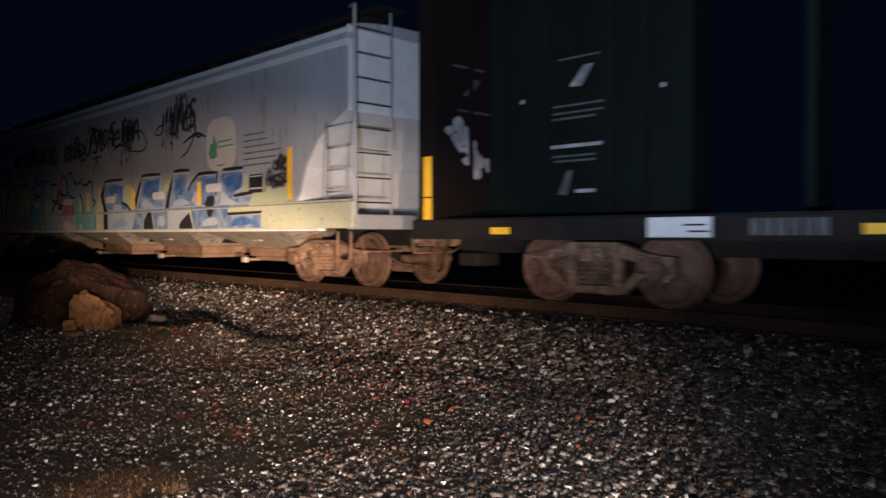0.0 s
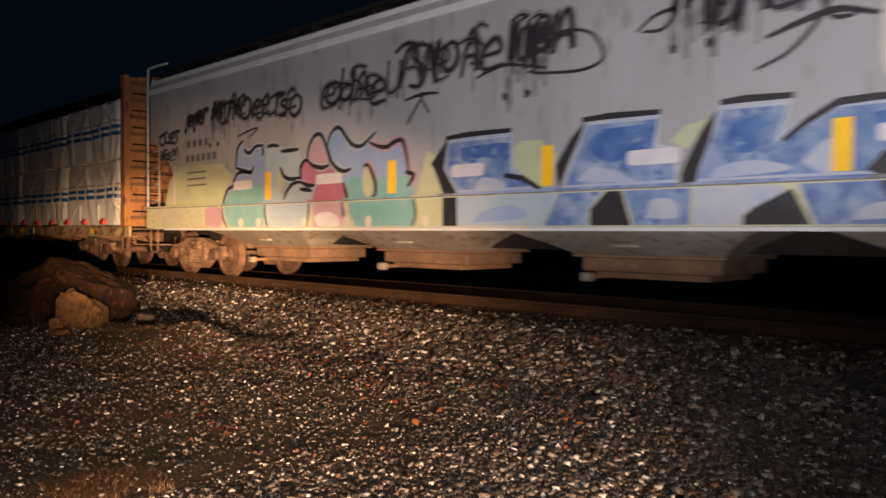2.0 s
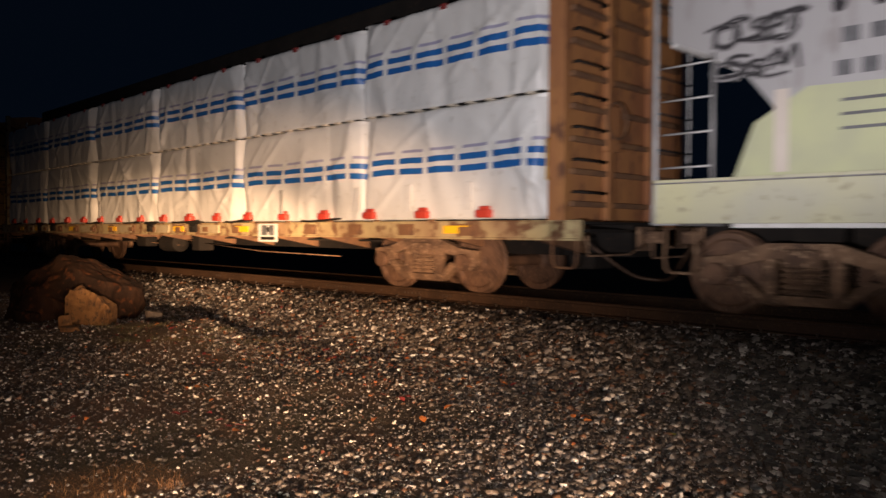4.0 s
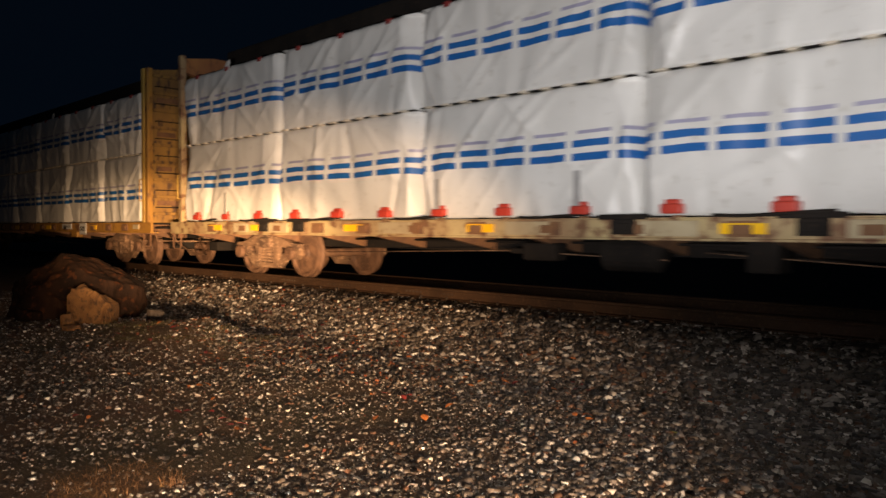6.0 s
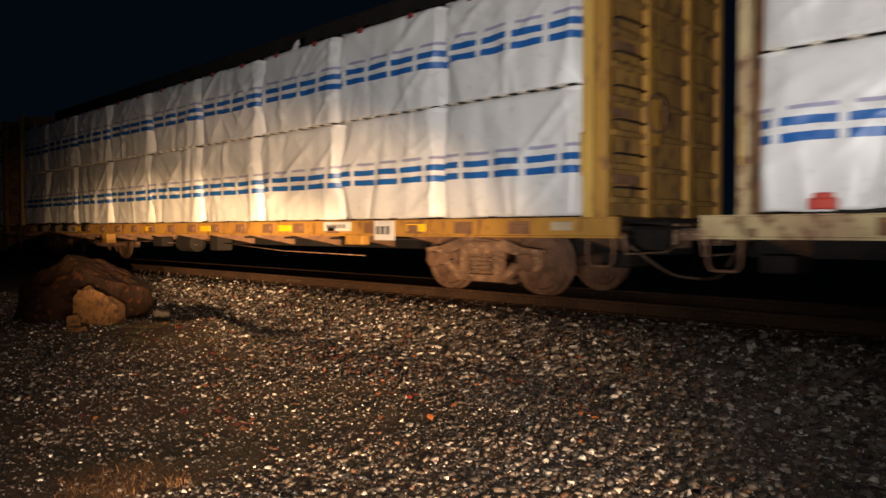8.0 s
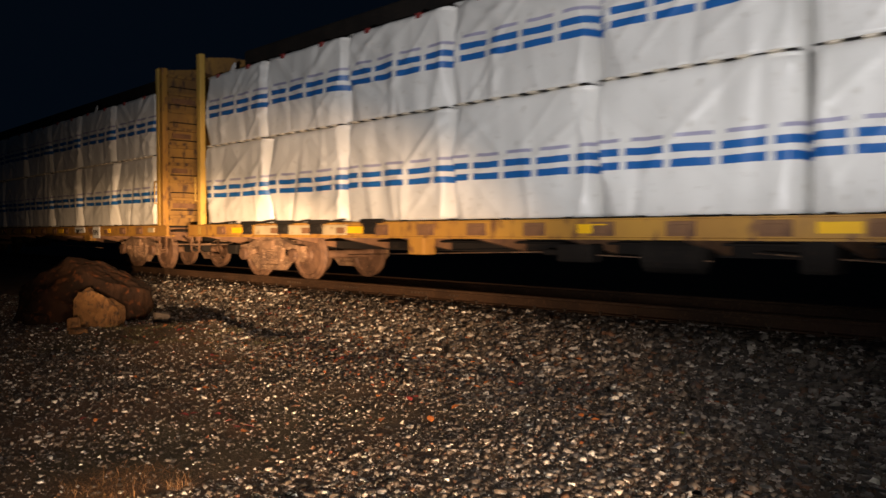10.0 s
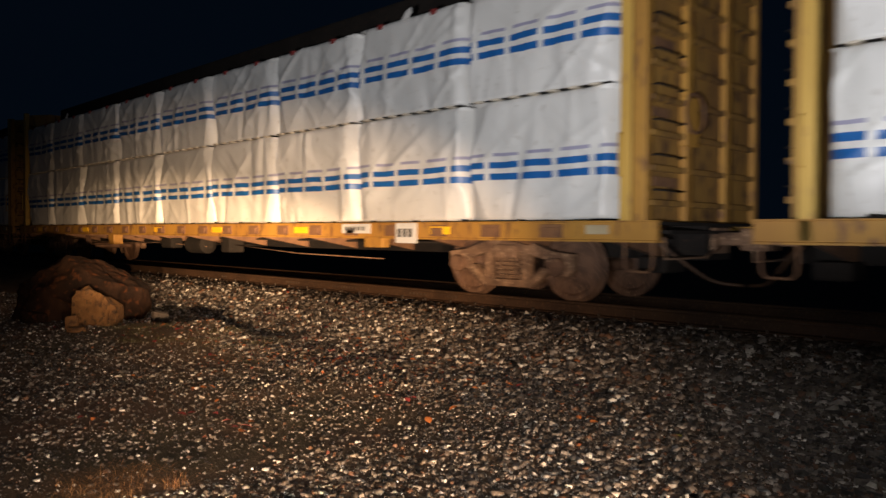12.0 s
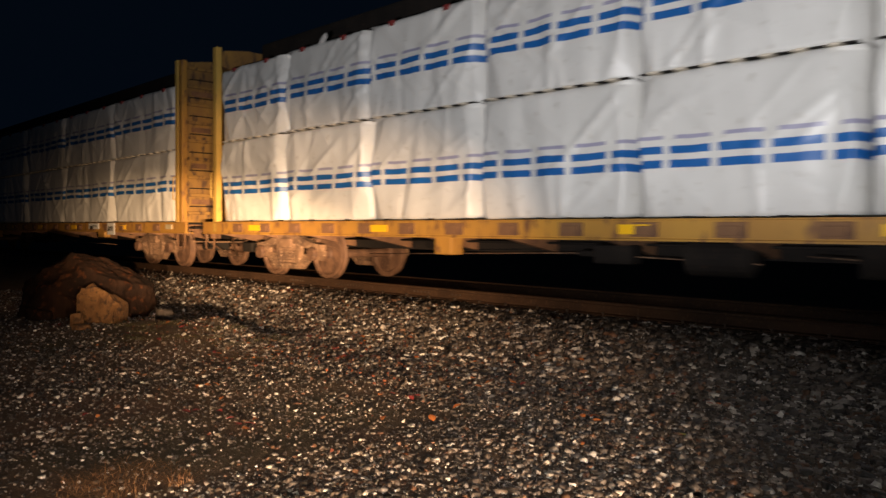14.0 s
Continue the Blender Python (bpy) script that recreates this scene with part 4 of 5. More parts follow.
def stroke_points(points, width, rounded=True):
    p = smooth_line([(a, 0, b) for a, b in points], 5) if rounded else [Vector((a, 0, b)) for a, b in points]
    left, right = [], []
    for i, q in enumerate(p):
        d = p[min(i + 1, len(p) - 1)] - p[max(i - 1, 0)]
        d.normalize()
        n = Vector((-d.z, 0, d.x)) * width / 2 * (0.55 + 0.45 * math.sin(3.14 * (i + 0.5) / len(p)))
        left.append(q + n)
        right.append(q - n)
    return left, right


def smooth_outline(points):
    """The same field with rounded corners."""
    return [(q.x, q.z) for q in smooth_line([(a, 0, b) for a, b in points + points[:1]], 4)[:-1]]


def paint_stroke(car, name, points, width, material="g_black", layer=4, rounded=True):
    bm = bmesh.new()
    left, right = stroke_points(points, width, rounded)
    y = -1.502 - 0.0022 * layer
    a = [bm.verts.new((q.x, y, q.z)) for q in left]
    b = [bm.verts.new((q.x, y, q.z)) for q in right]
    for i in range(len(a) - 1):
        bm.faces.new((a[i], a[i + 1], b[i + 1], b[i]))
    return part(name, bm, material, car)


# strokes of a fast hand, each in a box one wide and one high
HAND = [
    [(0.55, 1.0), (0.1, 0.75), (0.08, 0.2), (0.5, 0.0), (0.9, 0.3), (0.8, 0.8), (0.4, 0.95)],
    [(0.05, 0.05), (0.2, 0.95), (0.5, 0.25), (0.72, 1.0), (0.95, 0.0)],
    [(0.9, 0.9), (0.4, 1.0), (0.15, 0.75), (0.75, 0.4), (0.6, 0.05), (0.0, 0.1)],
    [(0.0, 0.85), (0.5, 1.0), (1.0, 0.9), (0.55, 0.8), (0.4, 0.0)],
    [(0.1, 0.5), (0.8, 0.6), (0.6, 1.0), (0.15, 0.7), (0.2, 0.1), (0.95, 0.15)],
    [(0.1, 0.0), (0.35, 0.9), (0.65, 0.95), (0.9, 0.05), (0.7, 0.4), (0.2, 0.42)],
    [(0.1, 1.0), (0.15, 0.1), (0.8, 0.2), (0.85, 0.95), (0.8, -0.15)],
]


def scrawl(car, x0, x1, z0, z1, letters, seed, width=0.045, drips=0, lean=0.12):
    """A fast tag: a row of overlapping strokes without meaning, a soft haze of paint round them, and runs below."""
    rng = random.Random(seed)
    tall, step = z1 - z0, (x1 - x0) / letters
    for k in range(2 * letters):
        shape = HAND[(seed + k * 3 + rng.randrange(2)) % len(HAND)]
        h, w, up = tall * rng.uniform(0.6, 1.0), step * rng.uniform(0.9, 1.5), tall * rng.uniform(0.0, 0.3)
        pts = [(x0 + k * step / 2 + a * w + lean * b * h, z0 + up + b * h) for a, b in shape]
        paint_stroke(car, "overspray", pts, width * 2.8, "g_smoke", 3)
        paint_stroke(car, "graffiti_tag", pts, width * (1.45 if k % 2 else 0.9), layer=5 + k % 2)
    for _ in range(drips):
        x = rng.uniform(x0, x1)
        paint_stroke(car, "paint_run", [(x, (z0 + z1) / 2), (x + 0.01, z0), (x, z0 - rng.uniform(0.05, 0.35) * tall)], width, "g_smoke", 3)


def hatch(car, x0, x1, z0, z1, runs, seed, width=0.06):
    """A word filled in solid, from which wet paint has run down in many lines."""
    rng = random.Random(seed)
    for k in range(runs):
        x = x0 + (x1 - x0) * (k + rng.uniform(0.1, 0.9)) / runs
        a, b = z1 - rng.uniform(0, 0.15) * (z1 - z0), z0 + rng.uniform(0, 0.45) * (z1 - z0)
        m = (a + b) / 2
        paint_stroke(car, "paint_run", [(x + 0.05, a), (x, m), (x + 0.01, b)], width * rng.uniform(1.4, 2.2), "g_smoke", 4)
        paint_stroke(car, "graffiti_tag", [(x + 0.06, a), (x + 0.03, (a + m) / 2), (x, m - rng.uniform(-0.1, 0.15))], width * rng.uniform(1.1, 1.9), layer=5 + k % 2)
    for x in (x0, (x0 + x1) / 2):
        paint_stroke(car, "graffiti_tag", [(x, b), (x + 0.02, b - 0.08), (x + 0.06, b - 0.02)], width, layer=6)


def oval(cx, cz, rx, rz, n=28, power=2.0):
    out = []
    for k in range(n):
        c, s = math.cos(2 * math.pi * k / n), math.sin(2 * math.pi * k / n)
        out.append((cx + rx * math.copysign(abs(c) ** (2 / power), c), cz + rz * math.copysign(abs(s) ** (2 / power), s)))
    return out


def graffiti(car):
    P, S = paint_shape, paint_stroke
    # ground coats
    P(car, "pale_field", [(-8.9, 1.47), (-6.2, 1.47), (-6.1, 2.0), (-6.5, 2.25), (-8.2, 2.3), (-8.7, 2.0)], "g_lime", 0)
    P(car, "pale_field", [(-1.0, 1.47), (-0.45, 1.47), (-0.5, 1.95), (-0.8, 2.1)], "g_lime", 0)
    P(car, "pale_field", [(6.3, 1.47), (7.9, 1.47), (7.9, 1.75), (7.0, 1.95), (6.9, 2.05), (6.4, 2.05)], "g_lime", 0)
    # round letters: S-shaped, pale, pink and broad
    P(car, "graffiti_letter", [(-5.95, 2.18), (-5.92, 2.43), (-5.83, 2.56), (-5.69, 2.63), (-5.59, 2.42), (-5.45, 2.39), (-5.26, 2.49), (-5.01, 2.49), (-4.94, 2.27), (-4.99, 1.99), (-5.07, 1.47), (-5.4, 1.47), (-5.38, 2.0), (-5.83, 2.06)], "g_lilac", 1)
    P(car, "graffiti_letter", [(-5.40, 2.02), (-5.83, 2.04), (-6.0, 1.92), (-6.06, 1.8), (-6.05, 1.72), (-5.4, 1.70)], "g_lilac", 1)
    P(car, "graffiti_letter", [(-6.04, 1.75), (-6.28, 1.73), (-6.40, 1.53), (-6.40, 1.47), (-5.47, 1.47), (-5.4, 1.72)], "g_teal", 2)
    P(car, "graffiti_letter", [(-5.42, 1.72), (-5.47, 1.47), (-5.02, 1.47), (-4.98, 1.60), (-5.05, 1.76), (-5.22, 1.82)], "g_teal", 2)
    P(car, "graffiti_letter", [(-4.91, 2.45), (-4.51, 2.44), (-3.92, 2.32), (-3.83, 2.16), (-3.86, 1.86), (-4.19, 1.85), (-4.36, 1.9), (-4.43, 2.05), (-4.55, 1.91), (-4.52, 1.66), (-4.36, 1.53), (-4.08, 1.76), (-3.83, 1.78), (-3.54, 1.6), (-3.54, 1.47), (-4.98, 1.47), (-4.97, 2.2)], "g_pale", 1)
    P(car, "graffiti_letter", [(-4.57, 1.91), (-4.43, 2.05), (-4.29, 1.85), (-4.49, 1.60)], "g_lime", 2)
    P(car, "graffiti_letter", [(-3.67, 2.14), (-3.62, 2.35), (-3.49, 2.51), (-3.34, 2.55), (-3.23, 2.48), (-3.11, 2.26), (-3.03, 2.04), (-3.25, 2.0), (-3.48, 2.03)], "g_rose", 2)
    P(car, "graffiti_letter", [(-3.84, 1.84), (-3.86, 2.01), (-3.77, 2.12), (-3.67, 2.14), (-3.5, 2.03), (-3.36, 1.89), (-3.40, 1.75), (-3.63, 1.73)], "g_pink", 3)
    P(car, "graffiti_letter", [(-3.5, 2.03), (-3.06, 2.02), (-2.89, 1.89), (-2.69, 1.65), (-2.64, 1.47), (-3.51, 1.47), (-3.48, 1.6), (-3.38, 1.72)], "g_pink", 2)
    P(car, "graffiti_letter", [(-3.1, 2.31), (-3.06, 2.47), (-2.94, 2.58), (-2.82, 2.61), (-2.7, 2.53), (-2.58, 2.4), (-2.43, 2.29), (-2.24, 2.27), (-2.11, 2.33), (-1.99, 2.29), (-1.84, 2.23), (-1.63, 2.21), (-1.51, 2.26), (-1.31, 2.28), (-1.21, 2.05), (-1.14, 1.72), (-2.69, 1.72), (-2.84, 1.95), (-3.0, 2.08)], "g_lilac", 1)
    P(car, "graffiti_letter", [(-2.69, 1.74), (-2.45, 1.80), (-2.0, 1.73), (-1.5, 1.80), (-1.14, 1.74), (-1.06, 1.47), (-2.60, 1.47)], "g_teal", 2)
    P(car, "graffiti_letter", oval(-2.08, 1.71, 0.13, 0.245), "g_lime", 3)
    for pts in ([(-5.95, 2.15), (-5.92, 2.43), (-5.83, 2.56), (-5.69, 2.63)], [(-5.67, 2.48), (-5.59, 2.41), (-5.45, 2.39), (-5.26, 2.49), (-5.01, 2.49)], [(-5.97, 2.14), (-5.68, 2.07), (-5.43, 2.03), (-5.31, 2.14)],
                [(-5.38, 2.01), (-5.83, 2.04), (-6.0, 1.92), (-6.06, 1.8), (-6.26, 1.73), (-6.41, 1.51), (-6.41, 1.44)], [(-4.88, 2.45), (-4.72, 2.47), (-4.51, 2.44)], [(-4.45, 2.34), (-4.2, 2.34), (-3.92, 2.34)], [(-5.04, 2.47), (-5.02, 2.38), (-5.05, 2.3)],
                [(-4.47, 2.07), (-4.35, 1.9), (-4.13, 1.84), (-3.87, 1.86)], [(-4.36, 1.5), (-4.27, 1.63), (-4.08, 1.76), (-3.84, 1.78)], [(-3.88, 1.66), (-3.68, 1.64), (-3.53, 1.62)],
                [(-3.67, 2.14), (-3.62, 2.35), (-3.49, 2.51), (-3.34, 2.55), (-3.23, 2.48), (-3.11, 2.26), (-3.03, 2.05)], [(-3.67, 2.14), (-3.48, 2.03), (-3.25, 1.99), (-3.05, 2.02)], [(-3.85, 1.81), (-3.86, 2.01), (-3.77, 2.12), (-3.67, 2.14)], [(-3.85, 1.77), (-3.63, 1.71), (-3.44, 1.71)],
                [(-3.12, 2.28), (-3.06, 2.47), (-2.94, 2.58), (-2.82, 2.61), (-2.7, 2.53), (-2.58, 2.4), (-2.43, 2.29), (-2.24, 2.27), (-2.09, 2.34), (-1.9, 2.45)], [(-2.05, 2.31), (-1.84, 2.23), (-1.63, 2.21), (-1.51, 2.26), (-1.31, 2.28), (-1.21, 2.05), (-1.16, 1.78)],
                [(-3.1, 2.31), (-3.0, 2.08), (-2.84, 1.95), (-2.66, 1.9), (-2.49, 1.93)], [(-2.69, 1.72), (-2.62, 1.55), (-2.58, 1.44)], [(-2.19, 1.94), (-2.09, 1.97), (-1.98, 1.83), (-1.9, 1.65), (-1.92, 1.5), (-2.04, 1.44)], [(-1.23, 1.81), (-1.06, 1.76), (-1.18, 1.6)]):
        S(car, "graffiti_halo", pts, 0.150, "g_rose" if pts[0][0] > -3.0 else "g_pale", 2)
        S(car, "graffiti_outline", pts, 0.075)
    # block letters: cloudy blue faces with pale rims and darker hearts, black sides
    for face in ([(-0.38, 2.19), (0.75, 2.19), (0.78, 1.74), (1.2, 1.47), (-0.21, 1.47), (-0.43, 1.81)], [(1.87, 2.22), (2.81, 2.21), (2.77, 1.88), (3.01, 1.83), (3.02, 1.47), (1.57, 1.47)],
                 [(3.5, 2.22), (4.18, 2.20), (4.08, 1.83), (4.21, 1.92), (4.61, 2.14), (5.40, 2.13), (5.36, 1.68), (5.36, 1.47), (3.24, 1.47)], [(5.42, 2.09), (5.64, 2.15), (6.40, 2.14), (6.40, 1.79), (6.02, 1.64), (6.75, 1.67), (6.61, 1.47), (5.38, 1.47)]):
        P(car, "graffiti_letter", face, "g_blue", 1)
        S(car, "graffiti_rim", face + face[:1], 0.085, "g_mist", 3, rounded=False)
    for face in ([(-0.14, 2.08), (0.70, 2.08), (0.66, 1.85), (0.3, 1.93), (-0.09, 1.89)], [(2.05, 2.13), (2.77, 2.11), (2.70, 1.87), (2.21, 1.74), (1.90, 1.93)], [(3.62, 2.10), (4.0, 2.09), (3.92, 1.80), (3.72, 1.74), (3.55, 1.84)], [(5.69, 2.01), (6.18, 2.08), (6.37, 2.02), (6.32, 1.8), (5.83, 1.75)], [(4.9, 2.02), (5.3, 2.05), (5.28, 1.86), (5.0, 1.84)]):
        P(car, "graffiti_heart", smooth_outline(face), "g_deep", 2)
    for face in ([(0.1, 1.5), (0.25, 1.66), (0.6, 1.6), (0.62, 1.5)], [(1.75, 1.55), (1.95, 1.70), (2.3, 1.62), (2.5, 1.5)], [(4.3, 1.62), (4.55, 1.82), (4.75, 1.60), (4.5, 1.5)], [(3.4, 1.5), (3.5, 1.62), (3.9, 1.66), (4.2, 1.55)], [(5.5, 1.5), (5.6, 1.75), (5.9, 1.6), (6.2, 1.5)]):
        P(car, "graffiti_shine", smooth_outline(face), "g_mist", 2)
    for side in ([(-0.70, 1.90), (-0.36, 2.24), (-0.45, 1.81), (-0.20, 1.47), (-0.46, 1.47), (-0.63, 1.80)], [(1.44, 1.74), (1.66, 2.06), (1.88, 2.26), (1.78, 2.02), (1.62, 1.75), (1.50, 1.47)], [(3.07, 1.55), (3.12, 1.67), (3.29, 2.0), (3.47, 2.22), (3.40, 1.92), (3.29, 1.65), (3.24, 1.47), (3.08, 1.47)], [(4.85, 1.51), (5.0, 1.68), (5.3, 1.68), (5.26, 1.47), (4.95, 1.47)]):
        P(car, "graffiti_side", side, "g_black", 4)
    for pts in ([(-0.41, 2.23), (0.01, 2.25), (0.75, 2.24)], [(1.82, 2.26), (2.2, 2.27), (2.83, 2.25)], [(3.5, 2.27), (3.76, 2.28), (4.22, 2.26)], [(4.12, 1.83), (4.35, 2.0), (4.62, 2.15), (4.95, 2.16), (5.43, 2.14)], [(5.41, 2.13), (5.36, 1.68)], [(5.64, 2.18), (6.1, 2.18), (6.42, 2.18)], [(6.05, 1.65), (6.4, 1.67), (6.77, 1.69)], [(0.64, 1.67), (0.94, 1.62), (1.22, 1.47)]):
        S(car, "graffiti_outline", pts, 0.075, layer=5, rounded=False)
    for side in ([(0.76, 1.99), (0.9, 2.09), (1.22, 2.08), (1.46, 1.87), (1.38, 1.5), (1.23, 1.49), (0.76, 1.73)], [(2.94, 1.92), (3.13, 2.08), (3.42, 2.13), (3.29, 1.95), (3.13, 1.82)]):
        P(car, "pale_field", side, "g_lime", 0)
    # painted-over and reflective patches
    for x, z, w in ((0.0, 1.77, 0.6), (2.75, 1.77, 0.64), (5.28, 1.84, 0.66), (-5.70, 1.80, 0.66), (-3.06, 1.80, 0.70)):
        P(car, "white_patch", oval(x, z, w / 2, 0.085, 20, 7), "g_white", 7)
    for x in (4.66, 1.33, -1.52, -4.84):
        P(car, "reflective_strip", [(x - 0.085, 1.51), (x + 0.085, 1.51), (x + 0.085, 2.0), (x - 0.085, 2.0)], "reflector", 8, "yellow reflective strip")
    P(car, "reflective_strip", [(-8.5, 1.5), (-8.36, 1.5), (-8.36, 2.3), (-8.5, 2.3)], "g_cream", 8)
    P(car, "reflective_strip", [(7.93, 1.52), (8.09, 1.52), (8.09, 2.44), (7.93, 2.44)], "reflector", 8, "tall yellow reflective strip")
    # emblem: a cream shield with a green leaf and two lines
    P(car, "emblem", oval(5.55, 2.70, 0.59, 0.53, 40, 3.2), "g_cream", 1, "cream rounded emblem field")
    P(car, "emblem_leaf", [(5.05, 2.55), (5.12, 2.72), (5.22, 2.74), (5.27, 2.92), (5.36, 2.76), (5.44, 2.72), (5.38, 2.62), (5.42, 2.46), (5.25, 2.42), (5.12, 2.44)], "g_green", 2)
    for z, a, b in ((2.73, 5.42, 6.0), (2.63, 5.42, 6.05)):
        P(car, "emblem_line", [(a, z), (b, z + 0.01), (b, z + 0.04), (a, z + 0.03)], "g_green", 2)
    P(car, "emblem_line", [(5.4, 2.27), (5.7, 2.27), (5.7, 2.29), (5.4, 2.29)], "g_grey", 2)
    for i, n in enumerate((0.74, 0.82, 1.10, 1.30, 1.12, 0.95)):
        P(car, "lettering_bar", [(6.43, 2.77 - 0.115 * i), (6.43 + n, 2.77 - 0.115 * i), (6.43 + n, 2.80 - 0.115 * i), (6.43, 2.80 - 0.115 * i)], "g_grey", 1)
    # rows of faded lettering
    for i in range(6):
        x = -7.95 + 0.22 * i
        P(car, "lettering_bar", [(x, 2.36), (x + 0.14, 2.36), (x + 0.14, 2.50), (x, 2.50)], "g_grey", 1)
    for i in range(4):
        x = -7.9 + 0.24 * i
        P(car, "lettering_bar", [(x, 2.66), (x + 0.15, 2.66), (x + 0.15, 2.80), (x, 2.80)], "g_grey", 1)
    for i in range(3):
        P(car, "lettering_bar", [(-7.9, 2.12 - 0.13 * i), (-7.1, 2.12 - 0.13 * i), (-7.1, 2.15 - 0.13 * i), (-7.9, 2.15 - 0.13 * i)], "g_grey", 1)
    P(car, "data_panel", [(6.62, 1.68), (7.10, 1.68), (7.10, 2.03), (6.62, 2.03)], "g_black", 2)
    P(car, "data_line", [(6.64, 1.75), (7.08, 1.75), (7.08, 1.775), (6.64, 1.775)], "g_white", 3)
    P(car, "data_line", [(6.64, 1.98), (7.08, 1.98), (7.08, 2.0), (6.64, 2.0)], "g_white", 3)
    # tags
    hatch(car, 2.95, 3.75, 2.50, 3.72, 9, 21)
    scrawl(car, 3.25, 4.35, 3.05, 3.75, 4, 2, 0.05, 2)
    S(car, "graffiti_tag", [(2.53, 3.16), (2.75, 3.30), (3.0, 3.32), (2.85, 3.14), (2.6, 3.15)], 0.05, layer=5)
    S(car, "graffiti_tag", [(4.1, 3.5), (4.45, 3.35), (4.5, 3.05), (4.2, 2.7), (3.85, 2.55)], 0.05, layer=5)
    S(car, "graffiti_tag", [(3.95, 2.85), (4.3, 2.95), (4.6, 3.0), (4.95, 2.9)], 0.07, layer=6)
    S(car, "graffiti_tag", [(4.45, 3.2), (4.55, 2.95), (4.75, 2.92)], 0.05, layer=6)
    hatch(car, 0.62, 1.35, 2.45, 3.68, 8, 22)
    scrawl(car, 0.70, 1.50, 3.10, 3.62, 3, 3, 0.05, 2)
    S(car, "graffiti_tag", [(1.1, 3.1), (1.5, 3.35), (1.95, 3.25), (2.1, 2.95), (1.8, 2.85), (1.2, 2.9), (1.0, 2.95)], 0.045, layer=5)
    S(car, "graffiti_tag", [(0.15, 2.98), (0.4, 3.05), (0.7, 3.08), (1.3, 2.95)], 0.05, layer=6)
    scrawl(car, -3.34, -1.90, 2.84, 3.42, 4, 4, 0.05, 3)
    scrawl(car, -1.70, 0.35, 2.98, 3.62, 6, 6, 0.05, 5)
    S(car, "graffiti_tag", [(-1.25, 2.85), (-0.9, 2.90), (-0.55, 2.88)], 0.05, layer=5)
    S(car, "graffiti_tag", [(-0.85, 2.90), (-1.02, 2.72), (-1.2, 2.5)], 0.045, layer=6, rounded=False)
    S(car, "graffiti_tag", [(-0.95, 2.9), (-0.75, 2.62)], 0.04, layer=6, rounded=False)
    hatch(car, -6.95, -6.35, 2.62, 3.50, 7, 23, 0.055)
    scrawl(car, -6.85, -5.65, 2.98, 3.46, 4, 7, 0.05, 3)
    scrawl(car, -5.55, -4.05, 2.92, 3.36, 5, 8, 0.045, 2)
    S(car, "graffiti_tag", [(-5.9, 2.72), (-5.6, 2.78), (-5.2, 2.82), (-5.5, 2.66)], 0.04, layer=5)
    hatch(car, -7.95, -7.25, 3.02, 3.34, 6, 24, 0.10)
    scrawl(car, -7.95, -7.2, 3.08, 3.32, 4, 9, 0.05, 1)
    scrawl(car, -9.25, -8.35, 2.78, 3.06, 4, 10, 0.028, 0)
    scrawl(car, -9.15, -8.45, 2.42, 2.66, 3, 13, 0.025, 0)
    scrawl(car, 7.15, 7.85, 1.75, 2.0, 3, 11, 0.05, 1)
    scrawl(car, 7.45, 7.85, 2.05, 2.3, 3, 12, 0.045, 0)


